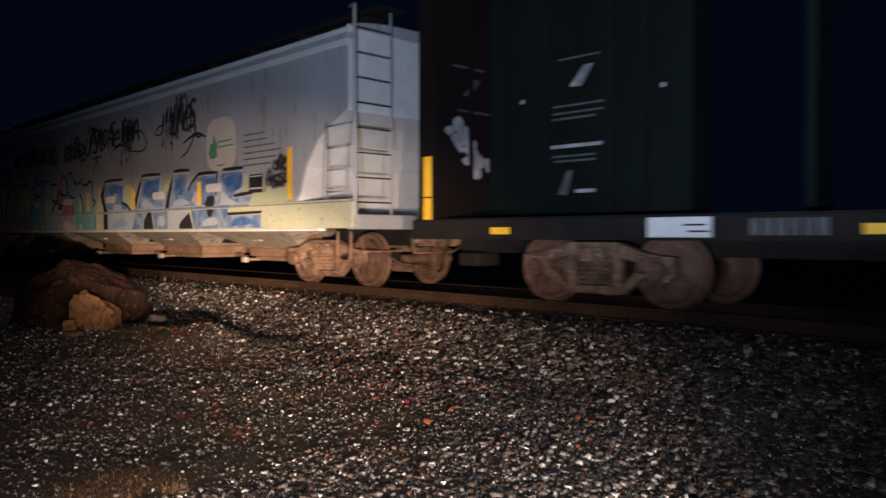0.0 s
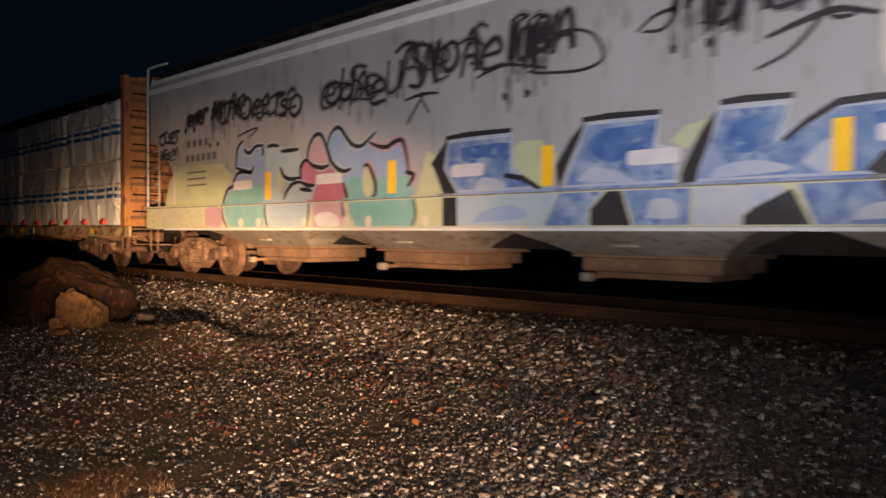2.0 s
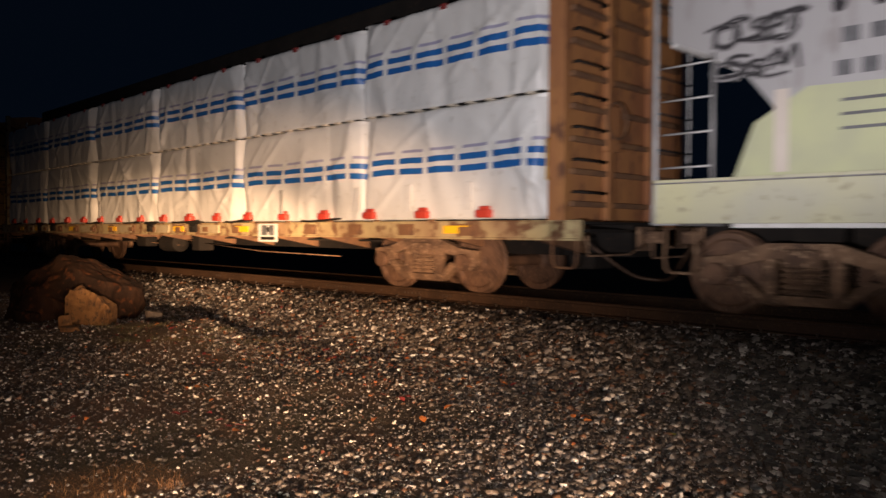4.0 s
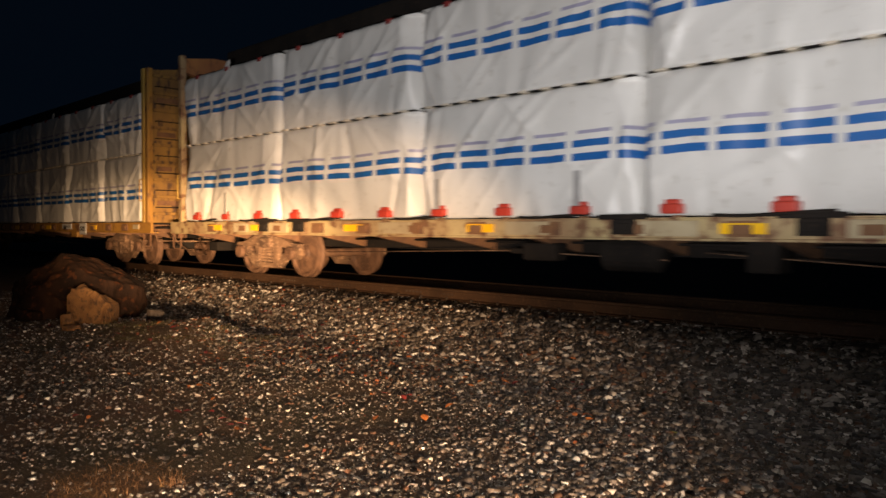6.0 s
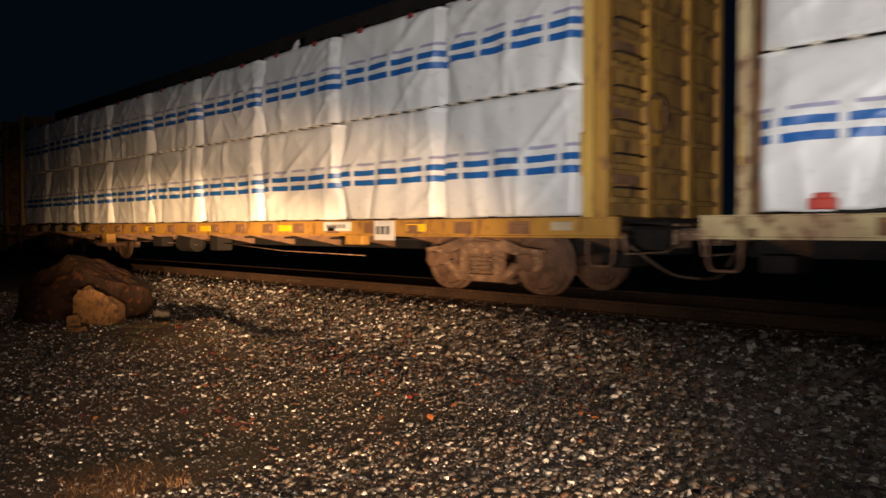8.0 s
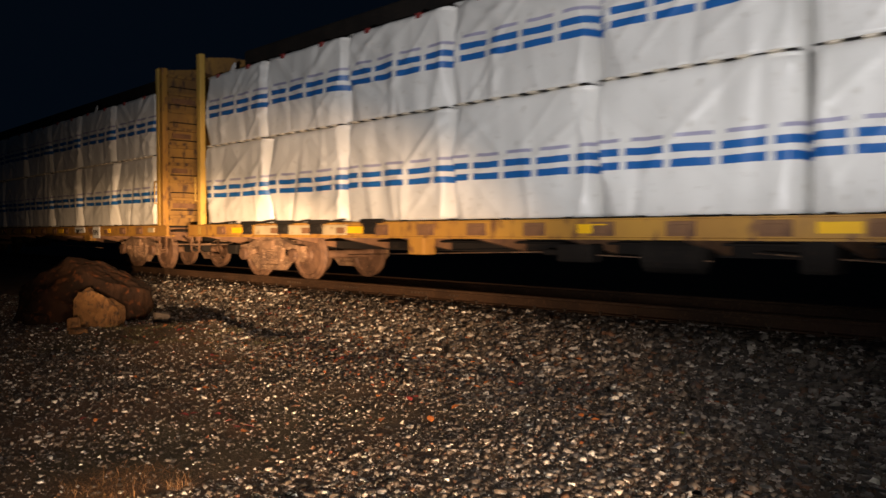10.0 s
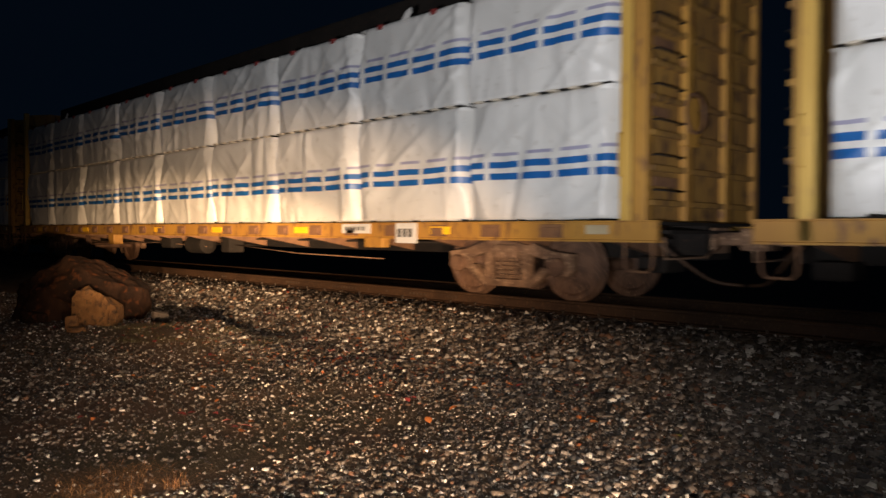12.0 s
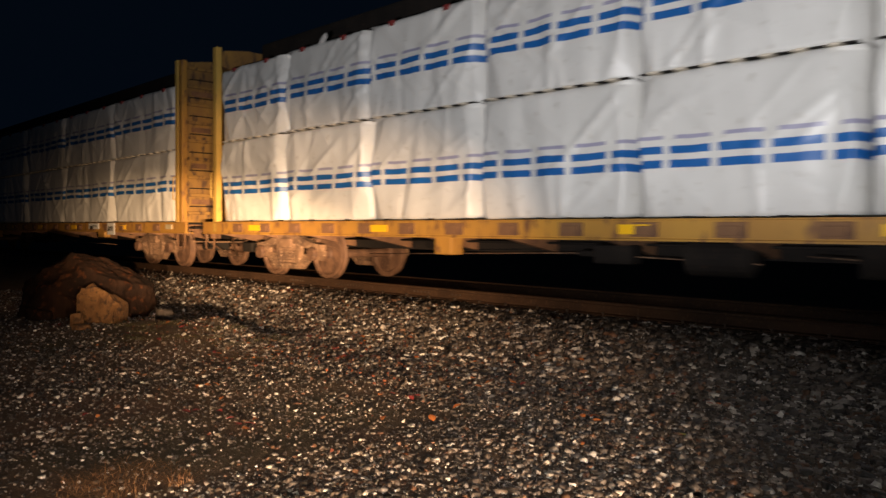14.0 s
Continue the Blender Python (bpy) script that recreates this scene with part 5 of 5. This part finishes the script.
def hopper():
    car = new("covered_hopper")
    # side sheets with the end corners cut away in a curve, and the roof's eaves
    cut = [(8.10, 1.46), (8.28, 1.62), (8.48, 2.10), (8.80, 2.50), (9.25, 2.78), (9.62, 2.95), (9.62, 4.02)]
    outline = [(-x, z) for x, z in cut] + cut[::-1]
    for s in (-1, 1):
        y0, y1 = sorted((s * 1.50, s * 1.46))
        part("side_sheet", slab(outline, y0, y1), "hopper", car)
        y0, y1 = sorted((s * 1.515, s * 1.40))
        part("side_sill", boxes((-9.78, 9.78, y0, y1, 1.0, 1.43), bevel=0.01), "sill_paint", car, "pale yellow side sill plate")
        y0, y1 = sorted((s * 1.56, s * 1.44))
        # its grey stays visible below the flange paint as a painted line of shade
        part("sill_flange", boxes((-9.78, 9.78, y0, y1, 1.425, 1.465), bevel=0.008), "g_smoke", car)
        if s < 0:
            for a, b, m in ((-9.77, -6.42, "sill_paint"), (-6.40, -5.0, "g_teal"), (-5.0, -3.6, "g_pale"), (-3.6, -2.62, "g_pink"), (-2.62, -1.05, "g_teal"), (-1.05, -0.5, "g_lime"), (-0.2, 1.46, "g_lilac"), (1.5, 3.05, "g_blue"), (3.2, 4.9, "g_blue"), (5.2, 6.7, "g_blue"), (6.7, 9.77, "sill_paint")):
                part("flange_paint", boxes((a, b, -1.563, -1.50, 1.440, 1.468)), m, car)
        y0, y1 = sorted((s * 1.54, s * 1.40))
        part("sill_foot", boxes((-8.9, 8.9, y0, y1, 0.955, 1.0), bevel=0.006), "white", car)
        for k, (z0, z1, out) in enumerate(((3.95, 4.06, 1.53), (4.06, 4.16, 1.505), (4.16, 4.26, 1.47))):
            y0, y1 = sorted((s * out, s * 1.30))
            part("eave_strip", boxes((-9.66, 9.66, y0, y1, z0, z1), bevel=0.012), "white" if k != 1 else "hopper", car)
    # roof, arched
    n = 12
    arc = [(1.47 * math.cos(math.pi * k / n), 4.24 + 0.20 * math.sin(math.pi * k / n)) for k in range(n + 1)]
    roof = part("roof", slab([(a, b) for a, b in arc], -9.64, 9.64), "hopper", car)
    roof.data.transform(Matrix.Rotation(math.pi / 2, 4, "Z"))
    for s in (-1, 1):
        walkway = part("running_board", boxes((-9.9, 9.9, s * 0.75 - 0.30, s * 0.75 + 0.30, 4.60, 4.635), (-9.9, 9.9, s * 0.75 - 0.30, s * 0.75 - 0.27, 4.56, 4.60), bevel=0.004), "dark", car)
        first = part("bracket", boxes((-0.03, 0.03, s * 0.75 - 0.28, s * 0.75 + 0.28, 4.36, 4.60)), "dark", walkway)
        first.matrix_basis = pose(-9.3, 0, 0)
        for i in range(1, 12):
            again(first, -9.3 + i * 18.6 / 11, 0, 0)
    part("roof_hatch", boxes((-8.6, 8.6, -0.28, 0.28, 4.42, 4.56), bevel=0.04), "hopper", car)
    # ends: upper end sheet, slope sheet down to the sill
    for w in (-1, 1):
        a, b = sorted((w * 9.62, w * 9.58))
        part("end_sheet", boxes((a, b, -1.46, 1.46, 2.90, 4.30)), "white", car, "pale white end sheet")
        part("slope_sheet", slab([(w * x, z) for x, z in ((9.60, 2.94), (9.22, 2.76), (8.77, 2.46), (8.45, 2.06), (8.24, 1.58), (8.10, 1.10), (8.0, 1.10), (8.14, 1.60), (8.36, 2.1), (8.70, 2.52), (9.18, 2.82), (9.56, 2.98))], -1.455, 1.455), "white", car, "pale end slope sheet")
        part("end_sill", boxes(tuple(sorted((w * 9.55, w * 9.86))) + (-1.45, 1.45, 0.98, 1.22), bevel=0.015), "hopper", car)
        part("end_platform", boxes(tuple(sorted((w * 8.2, w * 9.56))) + (-1.39, 1.39, 1.02, 1.06)), "dark", car)
        for y, r in ((-1.47, 0.030), (-0.71, 0.014)):
            pts = smooth_line([(w * 9.80, y, 1.0), (w * 9.80, y, 2.5), (w * 9.80, y, 4.35), (w * 9.74, y + 0.03, 4.58), (w * 9.35, y + 0.25, 4.68)], 5)
            bar("ladder_stile", pts, r, "pipe", car)
        for i in range(8):
            z = 1.42 + 0.40 * i
            bar("ladder_rung", [(w * 9.80, -1.47, z), (w * 9.80, -0.71, z)], 0.014, "dark", car)
        bar("ladder_stile", [(w * 9.12, -1.53, 1.45), (w * 9.12, -1.53, 2.76)], 0.018, "pipe", car)
        for i in range(4):
            z = 1.60 + 0.36 * i
            bar("grab_iron", [(w * 9.12, -1.53, z), (w * 9.70, -1.50, z)], 0.013, "pipe", car)
        coupler(car, w * 9.9, w)
        stirrup(car, w * 9.5, "outlet")
        build_truck(car, w * 8.38)
        part("bolster_post", boxes((w * 8.38 - 0.25, w * 8.38 + 0.25, -0.6, 0.6, 0.74, 1.05)), "dark", car)
    part("center_sill", boxes((-9.8, 9.8, -0.28, 0.28, 0.70, 1.03)), "dark", car)
    # four discharge hoppers that meet under the sill and narrow to their gates
    for c in (-5.65, -1.72, 2.21, 6.14):
        bm = bmesh.new()
        rings = []
        for z, hx, hy in ((1.0, 1.80, 1.41), (0.945, 1.58, 1.34), (0.80, 1.24, 1.02), (0.66, 1.00, 0.72)):
            rings.append([bm.verts.new((c + a * hx, b * hy, z)) for a, b in ((-1, -1), (1, -1), (1, 1), (-1, 1))])
        for p, q in zip(rings, rings[1:]):
            for k in range(4):
                bm.faces.new((p[k], p[(k + 1) % 4], q[(k + 1) % 4], q[k]))
        bm.faces.new(rings[0])
        bm.faces.new(rings[-1])
        chute = part("discharge_hopper", bm, "hopper_low", car, "dusty sloping discharge hopper")
        part("gate_flange", boxes((c - 1.03, c + 1.03, -0.75, 0.75, 0.625, 0.662), bevel=0.008), "outlet", chute)
        part("outlet_gate", boxes((c - 0.94, c + 0.94, -0.66, 0.66, 0.44, 0.624), bevel=0.03), "outlet", chute, "rusty brown outlet gate")
        part("gate_track", boxes((c - 0.78, c + 0.78, -0.60, 0.60, 0.36, 0.439), bevel=0.015), "outlet", chute)
        part("gate_crank", boxes((c - 0.76, c - 0.60, -0.98, -0.86, 0.32, 0.44), bevel=0.03), "hopper_low", chute, "pale gate crank socket")
        bar("gate_shaft", [(c - 0.68, -0.90, 0.38), (c - 0.68, 0.90, 0.38)], 0.03, "outlet", chute)
        part("latch_lever", boxes((c - 0.24, c + 0.10, -1.06, -0.96, 0.76, 0.80), bevel=0.015), "hopper_low", chute)
    graffiti(car)
    # lower graffiti running on over the sill
    P = paint_shape
    for pts, m in (([(-6.16, 1.02), (-5.0, 1.02), (-4.96, 1.41), (-6.40, 1.41), (-6.34, 1.22)], "g_teal"), ([(-4.9, 1.02), (-3.65, 1.02), (-3.52, 1.41), (-4.93, 1.41)], "g_pale"), ([(-3.5, 1.02), (-2.66, 1.02), (-2.62, 1.25), (-2.64, 1.41), (-3.50, 1.41)], "g_rose"),
                   ([(-2.36, 1.02), (-1.05, 1.02), (-1.03, 1.41), (-2.58, 1.41), (-2.48, 1.15)], "g_teal"), ([(-1.0, 1.02), (-0.51, 1.02), (-0.49, 1.41), (-1.0, 1.41)], "g_lime"), ([(-0.18, 1.02), (1.25, 1.02), (1.46, 1.41), (-0.19, 1.41)], "g_pale"), ([(1.28, 1.02), (1.92, 1.02), (1.92, 1.22), (2.14, 1.41), (1.50, 1.41)], "g_blue"),
                   ([(2.52, 1.02), (3.18, 1.02), (3.20, 1.41), (2.39, 1.41)], "g_blue"), ([(3.22, 1.02), (3.73, 1.02), (3.73, 1.12), (4.18, 1.36), (4.1, 1.41), (3.24, 1.41)], "g_mist"), ([(4.44, 1.02), (5.75, 1.02), (5.45, 1.41), (4.28, 1.41)], "g_blue"), ([(5.78, 1.02), (7.05, 1.02), (7.05, 1.27), (5.85, 1.26), (5.82, 1.41), (5.48, 1.41)], "g_blue")):
        P(car, "graffiti_letter", pts, m, 7)
    for pts, m in (([(0.1, 1.06), (0.3, 1.22), (0.8, 1.28), (1.0, 1.12)], "g_lilac"), ([(4.75, 1.06), (4.9, 1.2), (5.3, 1.24), (5.4, 1.1)], "g_mist"), ([(6.0, 1.06), (6.1, 1.2), (6.6, 1.22), (6.7, 1.1)], "g_deep"), ([(2.65, 1.1), (2.75, 1.3), (3.0, 1.28), (3.05, 1.1)], "g_mist"), ([(-3.35, 1.03), (-3.45, 1.18), (-3.15, 1.26), (-2.85, 1.2), (-2.78, 1.03)], "g_white"), ([(-7.1, 1.04), (-6.5, 1.04), (-6.5, 1.38), (-7.1, 1.38)], "g_rose")):
        P(car, "graffiti_shine", smooth_outline(pts), m, 8)
    for pts in ([(-0.46, 1.02), (-0.18, 1.02), (-0.19, 1.41), (-0.46, 1.41)], [(2.17, 1.41), (2.36, 1.41), (2.49, 1.02), (1.95, 1.02), (1.95, 1.21)], [(3.75, 1.02), (3.75, 1.11), (3.86, 1.19), (4.22, 1.37), (4.40, 1.02)], [(5.84, 1.27), (7.08, 1.29), (7.08, 1.34), (5.84, 1.33)], [(4.98, 1.41), (5.26, 1.41), (5.16, 1.25), (5.03, 1.27)]):
        P(car, "graffiti_side", pts, "g_black", 9)
    for pts in ([(-6.46, 1.42), (-6.40, 1.18), (-6.25, 1.02)], [(-2.72, 1.42), (-2.66, 1.2), (-2.60, 1.02)], [(-3.60, 1.42), (-3.62, 1.2), (-3.66, 1.02)], [(-4.95, 1.42), (-4.93, 1.2), (-4.86, 1.02)], [(-1.04, 1.42), (-1.0, 1.2), (-1.06, 1.02)]):
        paint_stroke(car, "graffiti_outline", pts, 0.05, layer=10)
    for x in (-5.75, -5.15, -3.72, -2.62, -2.05, -0.8):
        P(car, "graffiti_drop", oval(x, 1.10, 0.08, 0.085, 16), "g_cream", 10)
    return car


# ---- dark empty flatcar ahead of the hopper


def empty_flatcar():
    """An empty flatcar with end bulkheads and a plated centre partition; x = 0 at its rear coupler."""
    car = new("partition_flatcar")
    part("side_sill", boxes((0.75, 17.2, -1.50, -1.40, 0.83, 1.10), (0.75, 17.2, 1.40, 1.50, 0.83, 1.10), bevel=0.008), "dark", car)
    part("deck", boxes((0.75, 17.2, -1.40, 1.40, 0.95, 1.12)), "dark", car)
    part("center_sill", boxes((0.6, 17.3, -0.3, 0.3, 0.62, 0.95)), "dark", car)
    for x, way in ((1.0, 1), (16.4, -1)):
        bulk = part("bulkhead", boxes((x - 0.10, x + 0.10, -1.43, 1.43, 1.125, 4.62), bevel=0.02), "boxbrown", car, "dark brown end bulkhead")
        for y in (-1.36, -0.62, 0.62, 1.36):
            part("upright", boxes(tuple(sorted((x + way * 0.10, x + way * 0.13))) + (y - 0.05, y + 0.05, 1.13, 4.58), bevel=0.008), "boxbrown", bulk)
        for s in (-1, 1):
            a, b = sorted((s * 1.431, s * 1.475))
            part("corner_post", boxes((x - 0.13, x + 0.13, a, b, 1.11, 4.64), bevel=0.008), "boxbrown", bulk)
        if way > 0:
            p = part("corner_strip", boxes((x - 0.02, x + 0.14, -1.49, -1.476, 1.11, 2.02), bevel=0.003), "reflector", bulk, "yellow reflective corner strip")
            part("strip_joint", boxes((x - 0.025, x + 0.145, -1.494, -1.475, 1.42, 1.44)), "dark", p)
            # white spray blots and stencil lines on its inner face
            rng = random.Random(4)
            for i in range(30):
                y, z = -1.02 + 0.024 * i + 0.14 * math.sin(i * 2.1) + rng.uniform(-0.06, 0.06), 2.52 - 0.022 * i + rng.uniform(-0.09, 0.09)
                bm = bmesh.new()
                bm.faces.new([bm.verts.new((x + 0.1025 + 0.0006 * i, a, b)) for a, b in oval(y, z, rng.uniform(0.06, 0.13), rng.uniform(0.045, 0.10), 12, rng.uniform(1.3, 2.6))])
                part("graffiti_blot", bm, "chalk", bulk)
            for z, a, b in ((3.39, -1.0, -0.3), (2.74, -0.9, -0.15)):
                part("stencil_line", boxes((x + 0.10, x + 0.104, a, b, z, z + 0.025)), "mark_dim", bulk)
            bm = bmesh.new()
            bm.faces.new([bm.verts.new((x + 0.104, a, b)) for a, b in ((-0.78, 2.98), (-0.62, 2.98), (-0.40, 3.24), (-0.52, 3.26))])
            part("stencil_stroke", bm, "mark_dim", bulk)
    # partition: plated next to the bulkhead, open between posts further on
    wall = part("partition", boxes((1.11, 4.44, -0.22, 0.22, 1.125, 4.58), bevel=0.02), "boxgreen", car, "dark green plated centre partition")
    first = part("partition_post", boxes((-0.06, 0.06, -0.27, 0.27, 1.13, 4.56), bevel=0.012), "boxgreen", car)
    first.matrix_basis = pose(1.39, 0, 0)
    for x in (2.24, 3.32, 3.82, 4.44, 5.9, 7.4, 8.9, 10.4, 11.9, 13.4, 14.9, 16.2):
        again(first, x, 0, 0)
    for z in (1.13, 2.30, 3.42, 4.40):
        part("side_rail", boxes((1.45, 4.38, -0.25, -0.221, z, z + 0.06), bevel=0.008), "boxgreen", wall)
    part("top_chord", boxes((1.11, 16.29, -0.30, 0.30, 4.57, 4.80), bevel=0.03), "boxgreen", car)
    for z, a, b, m in ((3.36, 2.45, 3.14, "mark_dim"), (2.70, 2.35, 3.20, "mark_dim"), (2.60, 2.35, 3.20, "mark_dim"), (2.52, 2.33, 3.07, "mark_dim"), (2.12, 2.32, 3.18, "chalk"), (1.99, 2.35, 3.07, "mark_dim"), (1.92, 2.38, 3.07, "mark_dim"), (1.48, 2.74, 3.07, "chalk")):
        part("stencil_line", boxes((a, b, -0.226, -0.219, z, z + (0.05 if m == "chalk" else 0.03))), m, wall)
    part("stencil_stroke", slab([(2.64, 2.98), (2.83, 2.96), (3.03, 3.25), (2.88, 3.25)], -0.226, -0.219), "chalk", wall)
    part("stencil_stroke", slab([(2.44, 1.47), (2.60, 1.45), (2.70, 1.80), (2.60, 1.80)], -0.226, -0.219), "mark_dim", wall)
    first = part("lashing_ring", boxes((-0.03, 0.03, -0.30, -0.271, -0.03, 0.03), bevel=0.01), "chalk", car, "pale lashing ring")
    first.matrix_basis = pose(1.80, 0.05, 2.86)
    for x in (3.32, 4.10):
        again(first, x, 0.04, 2.80)
    reflector(car, 2.46, 0.32, 0.90, 0.99)
    reflector(car, 6.95, 0.30, 0.90, 1.0)
    reflector(car, 11.2, 0.30, 0.90, 1.0)
    p = part("sign_panel", boxes((4.62, 5.36, -1.525, -1.50, 0.865, 1.085), bevel=0.004), "white", car, "white painted panel")
    part("lettering_bar", boxes((5.05, 5.30, -1.530, -1.524, 0.99, 1.01)), "dark", p)
    part("lettering_bar", boxes((5.10, 5.34, -1.530, -1.524, 0.92, 0.94)), "dark", p)
    for i in range(6):
        x = 5.76 + 0.13 * i
        part("lettering_bar", boxes((x, x + 0.09, -1.506, -1.499, 0.89, 1.06)), "mark_dim", car)
    coupler(car, 0.62, -1)
    coupler(car, 17.3, 1)
    for x in (3.60, 14.3):
        build_truck(car, x)
    return car


# ---- the consist: cars and their place at the start
MOVERS = []
flat = empty_flatcar()
tagged(flat, "dark green empty partition flatcar with brown bulkhead and white marks", "freight car")
MOVERS.append((flat, pose(-8.97, Y_C, 0)))
hop = hopper()
tagged(hop, "faded grey covered hopper car sprayed with colourful graffiti", "freight car")
MOVERS.append((hop, pose(-19.4, Y_C, 0)))

rusty = centerbeam(11.02, "rust", 8.36)
tagged(rusty, "rusty centerbeam flatcar with red corner guards, loaded with lumber", "freight car", "centerbeam flatcars")
first = part("corner_guard", boxes((-0.13, 0.13, -1.53, -1.40, 1.09, 1.20), (-0.09, 0.09, -1.50, -1.42, 1.18, 1.25), bevel=0.02), "redpad", rusty, "red plastic corner guard")
first.matrix_basis = pose(-10.32, 0, 0)
for k in range(1, 18):
    again(first, -10.32 + 1.195 * k, 0, 0)
first = part("strap_end", boxes((-0.045, 0.045, -1.512, -1.495, 1.20, 1.62), bevel=0.004), "pipe", rusty, "grey strap end")
first.matrix_basis = pose(-9.13, 0, 0)
for x in (-3.17, -0.80, 5.18):
    again(first, x, 0, 0)
# the front strap ends, in white instead of grey for the strong light there
first = part("strap_label", boxes((-0.075, 0.075, -1.514, -1.495, 1.20, 1.58), bevel=0.004), "white", rusty, "strap end made white for the headlights' glare")
first.matrix_basis = pose(7.31, 0, 0)
for x in (8.51, 9.71):
    again(first, x, 0, 0)
for x in (-9.52, -5.08, -2.35, 1.22, 3.83, 9.5):
    reflector(rusty, x, 0.48)
reflector(rusty, -8.04, 0.26, y=-1.524)
plate = part("sign_panel", boxes((4.45, 5.07, -1.535, -1.515, 0.70, 1.03), bevel=0.004), "white", rusty, "white-framed panel with two dark fields")
for a, b in ((4.58, 4.76), (4.82, 4.98)):
    part("dark_field", boxes((a, b, -1.539, -1.534, 0.82, 1.00)), "g_grey", plate)
part("dark_field", boxes((4.54, 5.00, -1.539, -1.534, 0.735, 0.79)), "dark", plate)
for a, b in ((-8.80, -8.30), (-7.60, -6.95), (-4.45, -3.70), (-1.90, -1.20), (0.05, 0.75), (2.20, 2.95)):
    part("sill_patch", boxes((a, b, -1.520, -1.49, 0.845, 1.015), bevel=0.006), "cream_patch", rusty, "cream painted sill patch")
for a in (-7.85, -6.75, -0.30, 1.75):
    part("strap_winch", boxes((a, a + 0.30, -1.545, -1.49, 0.86, 1.03), (a - 0.20, a + 0.45, -1.52, -1.40, 1.03, 1.09), (a + 0.05, a + 0.25, -1.57, -1.49, 0.90, 0.99), bevel=0.012), "dark", rusty, "grimy black strap winch")
# wavy dark bars draw the shadow line between the wrap and the sill
for a, b in ((-10.2, -9.5), (-8.6, -7.6), (-6.6, -5.4), (-4.1, -3.0), (-1.7, -0.6), (0.9, 2.1), (3.2, 4.2), (5.8, 6.9)):
    bar("loose_strap", smooth_line([(a, -1.50, 1.07), (a + 0.3 * (b - a), -1.53, 1.06), (a + 0.7 * (b - a), -1.52, 1.085), (b, -1.50, 1.10)], 4), 0.018, "dark", rusty)
MOVERS.append((rusty, pose(-41.71, Y_C, 0)))

yellow = centerbeam(10.93, "yellow", 8.91)
tagged(yellow, "weathered yellow centerbeam flatcar loaded with wrapped lumber", "freight car", "centerbeam flatcars")
for x in (-5.64, -1.13, 1.6, 4.58, 8.05, -9.35):
    reflector(yellow, x, 0.40)
sign_panel(yellow, 6.15, 0.88, 1.03, 0.72, bars=5, ink="g_grey")
sign_panel(yellow, 7.35, 0.74, 1.04, 0.46, bars=3)
part("sill_patch", boxes((10.52, 10.83, -1.520, -1.49, 0.89, 1.0), bevel=0.006), "cream_patch", yellow, "cream painted sill patch")
part("hanger_box", boxes((6.28, 6.72, -1.46, -1.30, 0.66, 0.82), bevel=0.02), "yellow", yellow)
part("hanger_box", boxes((-4.6, -4.25, -1.30, -1.05, 0.55, 0.82), bevel=0.02), "yellow", yellow)
MOVERS.append((yellow, pose(-65.71, Y_C, 0)))
for x in (-89.67, -113.40):
    MOVERS.append((copy_thing(yellow, pose(x, Y_C, 0)), pose(x, Y_C, 0)))
# cream patches and strap winches on the rear sill of the first one
for a, b in ((-8.68, -7.89), (-7.53, -6.89), (-6.51, -5.86)):
    part("sill_patch", boxes((a, b, -1.522, -1.49, 0.845, 1.015), bevel=0.006), "cream_patch", yellow, "cream painted sill patch")
for a, b in ((-9.10, -8.80), (-7.87, -7.55), (-6.87, -6.53), (-5.40, -5.10)):
    part("strap_winch", boxes((a, b, -1.545, -1.49, 0.86, 1.03), (a - 0.10, b + 0.14, -1.52, -1.40, 1.03, 1.10), (a + 0.05, b - 0.05, -1.57, -1.49, 0.90, 0.99), bevel=0.012), "dark", yellow, "grimy black strap winch")
for a, b in ((-10.4, -9.4), (-8.9, -8.0), (-7.5, -6.9), (-6.5, -5.9)):
    bar("loose_strap", smooth_line([(a, -1.50, 1.075), (a + 0.3 * (b - a), -1.53, 1.06), (a + 0.7 * (b - a), -1.52, 1.085), (b, -1.50, 1.10)], 4), 0.016, "dark", yellow)
# every wheelset of the copies turns as well
for car, _ in MOVERS:
    for c in car.children:
        if c.name.startswith("wheelset") and c not in [o for o, _ in SPINNING]:
            SPINNING.append((c, c.location.x))

used = set()
for x, count, half in ((-41.71, 6, 11.02), (-65.67, 9, 10.86), (-89.66, 9, 10.86), (-113.36, 6, 10.86)):
    for kind, m in load(x, count, half):
        if kind.name in used:
            ob = copy_thing(kind, m)
        else:
            used.add(kind.name)
            ob = kind
        MOVERS.append((ob, m))


def rolled(t):
    """Metres that the train has rolled towards +x: 6.246 m/s at first, easing to 6.12 m/s between the third and the fifth second."""
    if t <= 3:
        return 6.246 * t
    if t <= 5:
        return 18.738 + 6.246 * (t - 3) - 0.0315 * (t - 3) ** 2
    return 31.104 + 6.12 * (t - 5)


def motions():
    for ob, m in MOVERS:
        walk(ob, [(t, Matrix.Translation((rolled(t), 0, 0)) @ m) for t in (0, 1, 2, 3, 3.5, 4, 4.5, 5, 6, 8, 10, 12, 14)])
    for ob, x in SPINNING:
        walk(ob, [(t / 10, pose(x, 0, 0.457, 0, math.degrees(rolled(t / 10) / 0.457) % 360, 0)) for t in range(141)])


motions()
